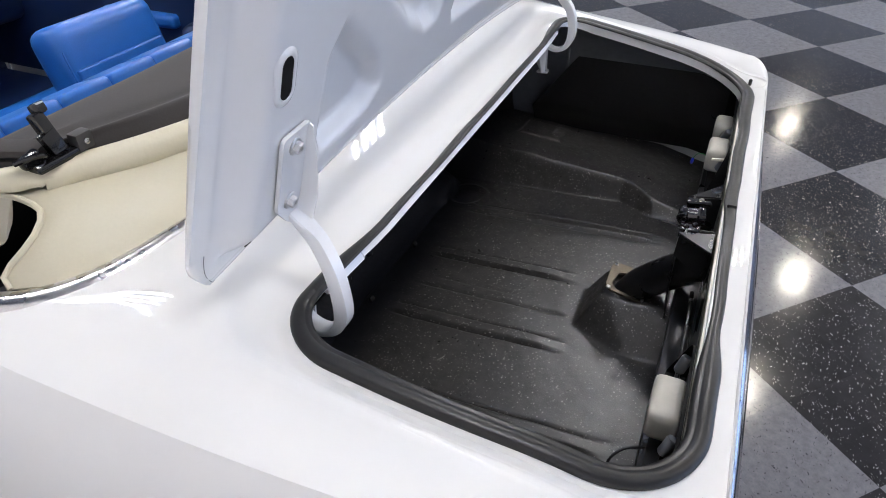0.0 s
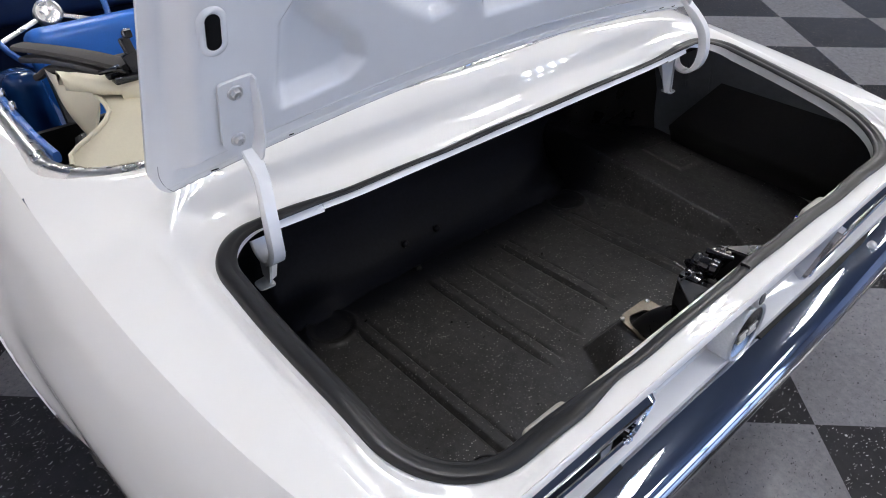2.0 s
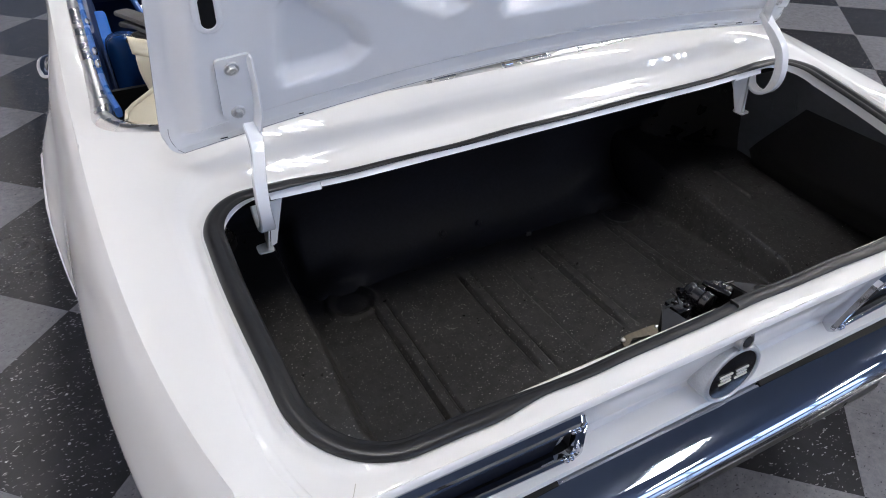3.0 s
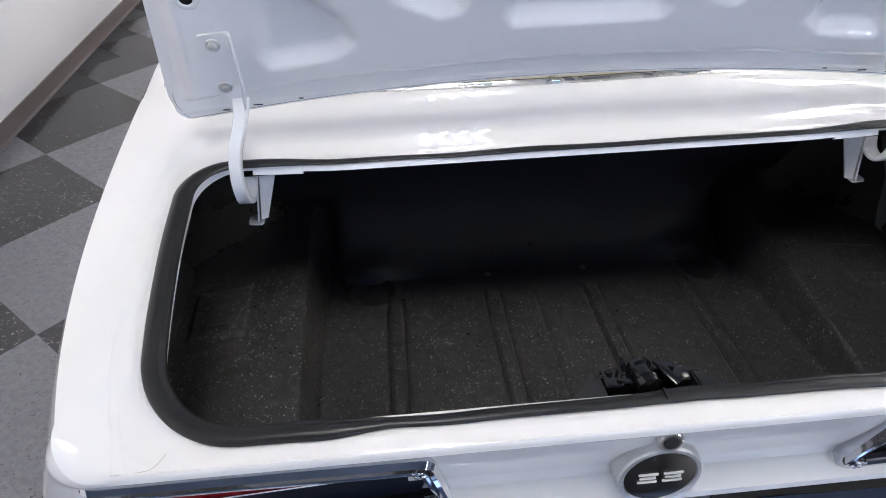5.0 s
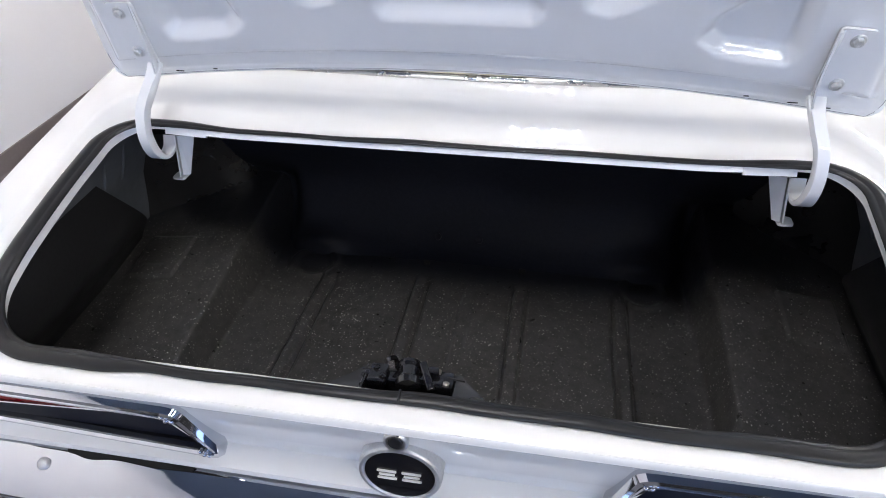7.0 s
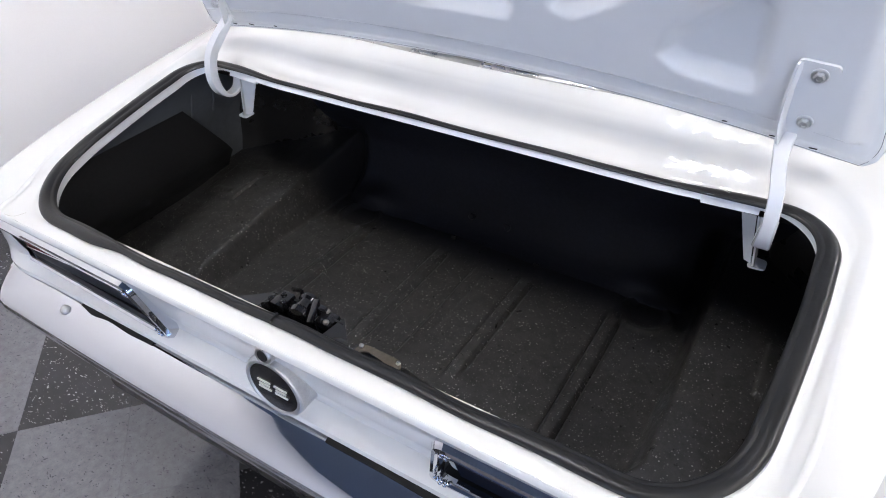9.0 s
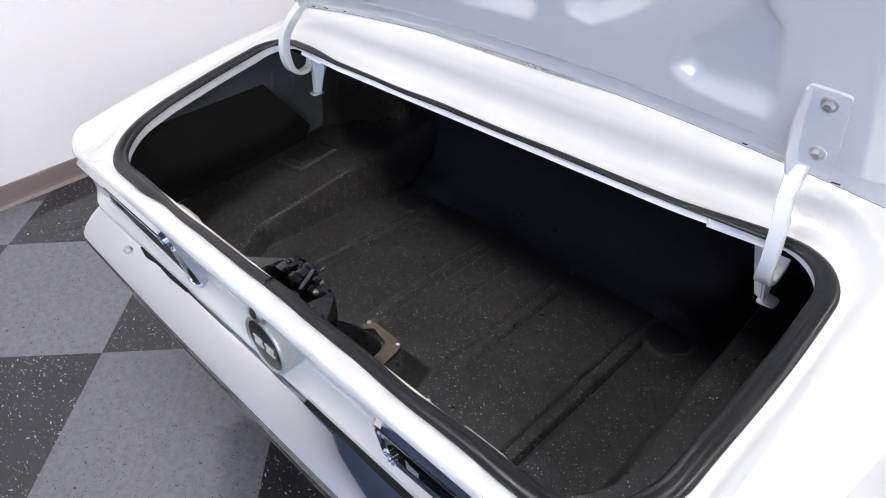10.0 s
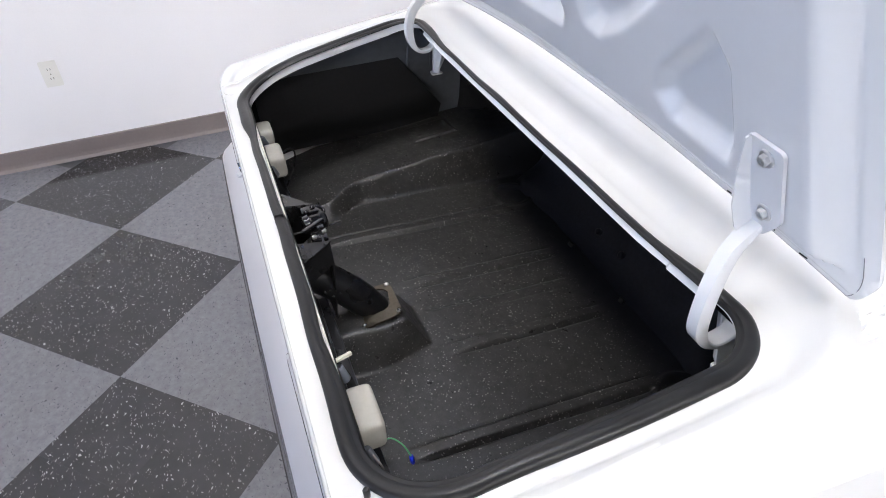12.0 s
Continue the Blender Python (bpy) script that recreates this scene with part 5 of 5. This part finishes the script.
part("firewall", bm, BLUE_DARK, car, "dark wall in front of the footwell")
bm = bmesh.new()
box(bm, (0.24, 1.2, 0.20), (0, 2.2, 0.40), 0.05, None, 3)
part("centre_tunnel", bm, BLUE_DARK, car, "dark blue centre tunnel")
for s in (-1, 1):
    bm = bmesh.new()
    box(bm, (0.05, 1.75, 0.56), (s * 0.77, 2.25, 0.62), 0.02, None, 2)
    door = part("door_panel", bm, BLUE_DARK, car, "dark blue inner door panel")
    bm = bmesh.new()
    box(bm, (0.05, 0.35, 0.05), (s * 0.735, 2.15, 0.66), 0.018, None, 3)
    part("armrest", bm, BLUE_VINYL, door)
    bm = bmesh.new()
    box(bm, (0.16, 0.60, 0.40), (s * 0.68, 1.56, 0.50), 0.05, None, 3)
    part("rear_side_trim", bm, BLUE_DARK, car, "dark blue side trim beside the rear seat")
    bm = bmesh.new()
    sweep(bm, smooth_path([(s * 0.745, 0.93, 0.875), (s * 0.757, 1.05, 0.885), (s * 0.762, 1.3, 0.895), (s * 0.765, 1.7, 0.905)], 8), ring_section(0.007, 0.011, 10, 3.0))
    rail = part("window_rail", bm, BLUE_PAINT, car, "light blue painted rail inside the cockpit edge")
    for y in (1.12, 1.2, 1.42):
        bm = bmesh.new()
        turned(bm, [(0.006, 0), (0.006, 0.012), (0.003, 0.016)], pose(s * 0.757, y, 0.903), 10)
        part("window_stud", bm, CHROME, rail)
    bm = bmesh.new()
    box(bm, (0.085, 0.15, 0.17), (s * 0.695, 1.42, 0.785), 0.04, pose(0, 0, 0, -12, 0, 0), 5)
    part("side_bolster", bm, BLUE_GLOSS, car, "rounded dark blue panel beside the rear seat")
    # outer door handle
    bm = bmesh.new()
    sweep(bm, smooth_path([(s * 0.862, 1.455, 0.780), (s * 0.892, 1.470, 0.782), (s * 0.900, 1.53, 0.782), (s * 0.892, 1.59, 0.782), (s * 0.862, 1.605, 0.780)], 5), ring_section(0.012, 0.008, 10, 3.0))
    part("door_handle", bm, CHROME, car, "chrome outer door handle")


def wing_x(y, z):
    return min((side_station(y, k / 80) for k in range(81)), key=lambda p: abs(p[1] - z))[0]


def road_wheel(s):
    root = new("rear_wheel")
    root.parent = car
    tagged(root, "rear wheel with black tyre and steel rim")
    q = pose(s * 0.80, WHEEL_Y, WHEEL_Z, 0, 90 * s, 0)
    bm = bmesh.new()
    turned(bm, [(0.19, -0.11), (0.30, -0.105), (0.33, -0.08), (0.336, 0), (0.33, 0.08), (0.30, 0.105), (0.19, 0.11)], q, 48)
    part("tyre", bm, TYRE, root)
    bm = bmesh.new()
    turned(bm, [(0.195, 0.11), (0.185, 0.115), (0.17, 0.09), (0.10, 0.085), (0.06, 0.10), (0.0, 0.105)], q, 32)
    part("rim", bm, CHROME, root)
    bm = bmesh.new()
    pts = [(s * (wing_x(WHEEL_Y + ARCH_R * math.cos(a), WHEEL_Z + ARCH_R * math.sin(a)) + 0.024), WHEEL_Y + (ARCH_R - 0.004) * math.cos(a), WHEEL_Z + (ARCH_R - 0.004) * math.sin(a)) for a in [math.pi * k / 40 for k in range(41)]]
    sweep(bm, pts, ring_section(0.007, 0.007, 8), up=(1, 0, 0))
    part("arch_moulding", bm, CHROME, car, "thin chrome moulding round the wheel arch")


for s in (-1, 1):
    road_wheel(s)
bm = bmesh.new()
rows = []
for k in range(15):
    g = k / 14
    y, w = 3.19 + 1.05 * g, 0.5 * (1.70 - 0.10 * g ** 2)
    top, low = 0.905 - 0.06 * g - 0.06 * g ** 6, 0.24 + 0.06 * g
    rows.append([(-w + 0.03, y, low), (-w, y, 0.45), (-w, y, 0.62), (-w + 0.05, y, top - 0.06), (-0.5, y, top - 0.01), (0, y, top + 0.012), (0.5, y, top - 0.01), (w - 0.05, y, top - 0.06), (w, y, 0.62), (w, y, 0.45), (w - 0.03, y, low)])
loft(bm, rows, True, True)
part("bonnet", bm, PAINT, car, "plain white bonnet and front wings", angle=40)
bm = bmesh.new()
box(bm, (1.45, 2.3, 0.1), (0, 1.2, 0.22), 0.02)
part("underbody", bm, BLACK, car, "black underside of the car")


# ---- small details ----
def seam(points, name, material, width, label):
    bm = bmesh.new()
    sweep(bm, smooth_path(points, 6), ring_section(width, width * 0.6, 6))
    part(name, bm, material, car, label)


for s in (-1, 1):
    run = []
    for x, y in ((0.612, 0.020), (0.622, 0.004), (0.632, -0.003), (0.668, -0.006)):
        hit_at = deck_skin.ray_cast(Vector((s * x, y, 1.2)), Vector((0, 0, -1)))[0]
        run.append((s * x, y, (hit_at.z if hit_at else 0.765) + 0.0002))
    seam(run, "panel_joint", BEIGE, 0.0005, "thin painted-over joint in the corner of the deck")
    # filled seam along the side of the deck, fading forwards
    bm = bmesh.new()
    rows = []
    run = smooth_path([(0.661, -0.005, 0), (0.681, 0.053, 0), (0.695, 0.10, 0), (0.703, 0.15, 0), (0.706, 0.24, 0), (0.706, 0.34, 0)], 8)
    for i, p in enumerate(run):
        g = i / (len(run) - 1)
        hit_at = deck_skin.ray_cast(Vector((s * p.x, p.y, 1.2)), Vector((0, 0, -1)))[0]
        z = hit_at.z if hit_at else 0.763
        w, h = 0.0095 - 0.004 * g, 0.0022 * (1 - g) + 0.0003
        rows.append([(s * (p.x + w * a), p.y, z + h * c - 0.0006) for a, c in ((-1.0, 0), (-0.8, 0.6), (-0.4, 0.95), (0.4, 0.95), (0.8, 0.6), (1.0, 0))])
    loft(bm, rows, closed=False)
    part("deck_seam", bm, PAINT, car, "soft filled seam in the white deck", angle=60)
    # drain slits along the front hem of the lid
    for x, w in ((0.60, 0.012), (0.545, 0.016), (0.47, 0.008)):
        u, n = Vector((0, -0.265, 0.964)), Vector((0, -0.964, -0.265))
        v = lid_low(x) + 0.016
        at = Vector((s * x, 0.545, 1.007)) + u * v + n * (lid_w(x, v) + 0.0005)
        bm = bmesh.new()
        box(bm, (w, 0.0016, 0.0016), at)
        part("drain_slit", bm, CARD, lid_object, smooth=False)
    # cable along the foot of the tail flange
    bm = bmesh.new()
    sweep(bm, smooth_path([(s * 0.60, 0.056, 0.655), (s * 0.50, 0.060, 0.628), (s * 0.42, 0.058, 0.624), (s * 0.33, 0.060, 0.630), (s * 0.20, 0.060, 0.640), (s * 0.08, 0.062, 0.63)], 6), ring_section(0.004, n=8))
    part("wiring_loom", bm, BLACK, car, "black wiring loom along the tail")

bm = bmesh.new()
sweep(bm, smooth_path([(-0.47, 0.085, 0.645), (-0.49, 0.112, 0.652), (-0.505, 0.128, 0.632), (-0.510, 0.120, 0.59), (-0.50, 0.09, 0.54)], 6), ring_section(0.0022, n=6))
part("lead", bm, BLACK, car, "thin black lamp lead")
seam([(0.440, 0.080, 0.640), (0.444, 0.098, 0.648), (0.456, 0.112, 0.640), (0.466, 0.120, 0.622)], "green_wire", WIRE_GREEN, 0.0014, "loose green wire beside a tail lamp")
bm = bmesh.new()
turned(bm, [(0.0030, 0), (0.0038, 0.004), (0.0038, 0.013), (0.0026, 0.016)], facing((0.466, 0.120, 0.622), (0.12, 0.08, -1)), 10)
part("wire_connector", bm, WIRE_BLUE, car, "small blue crimp connector")
seam([(0.490, 0.060, 0.672), (0.503, 0.064, 0.655), (0.512, 0.066, 0.63)], "red_wire", WIRE_RED, 0.0015, "short red wire")
seam([(0.495, 0.062, 0.695), (0.508, 0.070, 0.68), (0.520, 0.074, 0.65)], "brown_wire", STEEL, 0.0016, "short bare wire")
bm = bmesh.new()
box(bm, (0.006, 0.030, 0.006), (0.315, 0.066, 0.705), 0.0015, pose(0, 0, 0, 0, 0, 15))
part("metal_tab", bm, CREAM_PAINT, car, "cream metal tab on the tail flange")
bm = bmesh.new()
turned(bm, [(0.004, -0.006), (0.0045, 0.006), (0.003, 0.009)], pose(0.602, 0.034, rim_z(0.034) + 0.010), 10)
part("rubber_stop", bm, RUBBER, car, "small black rubber stop at the corner of the seal")

# ---- floor tiles ----
TILE, FLOOR_TURN = 0.3054, math.radians(46.08)
FLOOR_AT = Vector((-1.0740, -0.1017, FLOOR_Z))


def floor_tiles():
    ground = bmesh.new()
    box(ground, (ROOM_X1 - ROOM_X0, ROOM_Y1 - ROOM_Y0, 0.1), ((ROOM_X0 + ROOM_X1) / 2, (ROOM_Y0 + ROOM_Y1) / 2, FLOOR_Z - 0.0525))
    floor = tagged(link_mesh("floor", ground, GROUT, False), "checkered floor of dark and grey speckled vinyl tiles", "floor", kind="structure")
    h = TILE / 2 - 0.0001
    meshes = []
    for mat in (TILE_DARK, TILE_LIGHT):
        bm = bmesh.new()
        loft(bm, [[(-h, -h, -0.004), (h, -h, -0.004), (h, h, -0.004), (-h, h, -0.004)],
                  [(-h, -h, -0.0002), (h, -h, -0.0002), (h, h, -0.0002), (-h, h, -0.0002)],
                  [(-h + 0.0002, -h + 0.0002, 0), (h - 0.0002, -h + 0.0002, 0), (h - 0.0002, h - 0.0002, 0), (-h + 0.0002, h - 0.0002, 0)]])
        bm.faces.new([v for v in bm.verts if v.co.z > -0.0001])
        bmesh.ops.recalc_face_normals(bm, faces=bm.faces)
        me = bpy.data.meshes.new("floor_tile")
        bm.to_mesh(me)
        bm.free()
        me.materials.append(mat)
        meshes.append(me)
    c, s = math.cos(FLOOR_TURN), math.sin(FLOOR_TURN)
    near, far = [], []
    for i in range(-60, 70):
        for j in range(-70, 65):
            u, v = (i + 0.5) * TILE, (j + 0.5) * TILE
            x, y = FLOOR_AT.x + c * u - s * v, FLOOR_AT.y + s * u + c * v
            if ROOM_X0 + 0.02 < x < ROOM_X1 and ROOM_Y0 < y < ROOM_Y1:
                dark = ((i // 2) + (j // 2)) % 2
                inside = abs(x) < 0.7 and 0.3 < y < 4.5
                if not inside:
                    (near if (-2.3 < x < 3.6 and -1.35 < y < 2.2 and math.hypot(x - 0.1, y * 0.9) < 3.2) else far).append((x, y, dark))
    near.sort(key=lambda p: math.hypot(p[0] - 0.1, p[1]))
    far += near[300:]
    for x, y, dark in near[:300]:
        ob = new("floor_tile", meshes[1 if dark else 0])
        ob.matrix_basis = pose(x, y, FLOOR_Z, 0, 0, math.degrees(FLOOR_TURN))
        ob.parent = floor
    for k, mat in enumerate((TILE_DARK, TILE_LIGHT)):
        verts, faces = [], []
        for x, y, dark in far:
            if bool(dark) != (k == 1):
                continue
            n = len(verts)
            for a, b in ((-h, -h), (h, -h), (h, h), (-h, h)):
                verts.append((x + c * a - s * b, y + s * a + c * b, FLOOR_Z))
            faces.append((n, n + 1, n + 2, n + 3))
        me = bpy.data.meshes.new("far_floor_tiles")
        me.from_pydata(verts, [], faces)
        me.materials.append(mat)
        ob = new("far_floor_tiles", me)
        ob.parent = floor
        tagged(ob, kind="stuff")


floor_tiles()
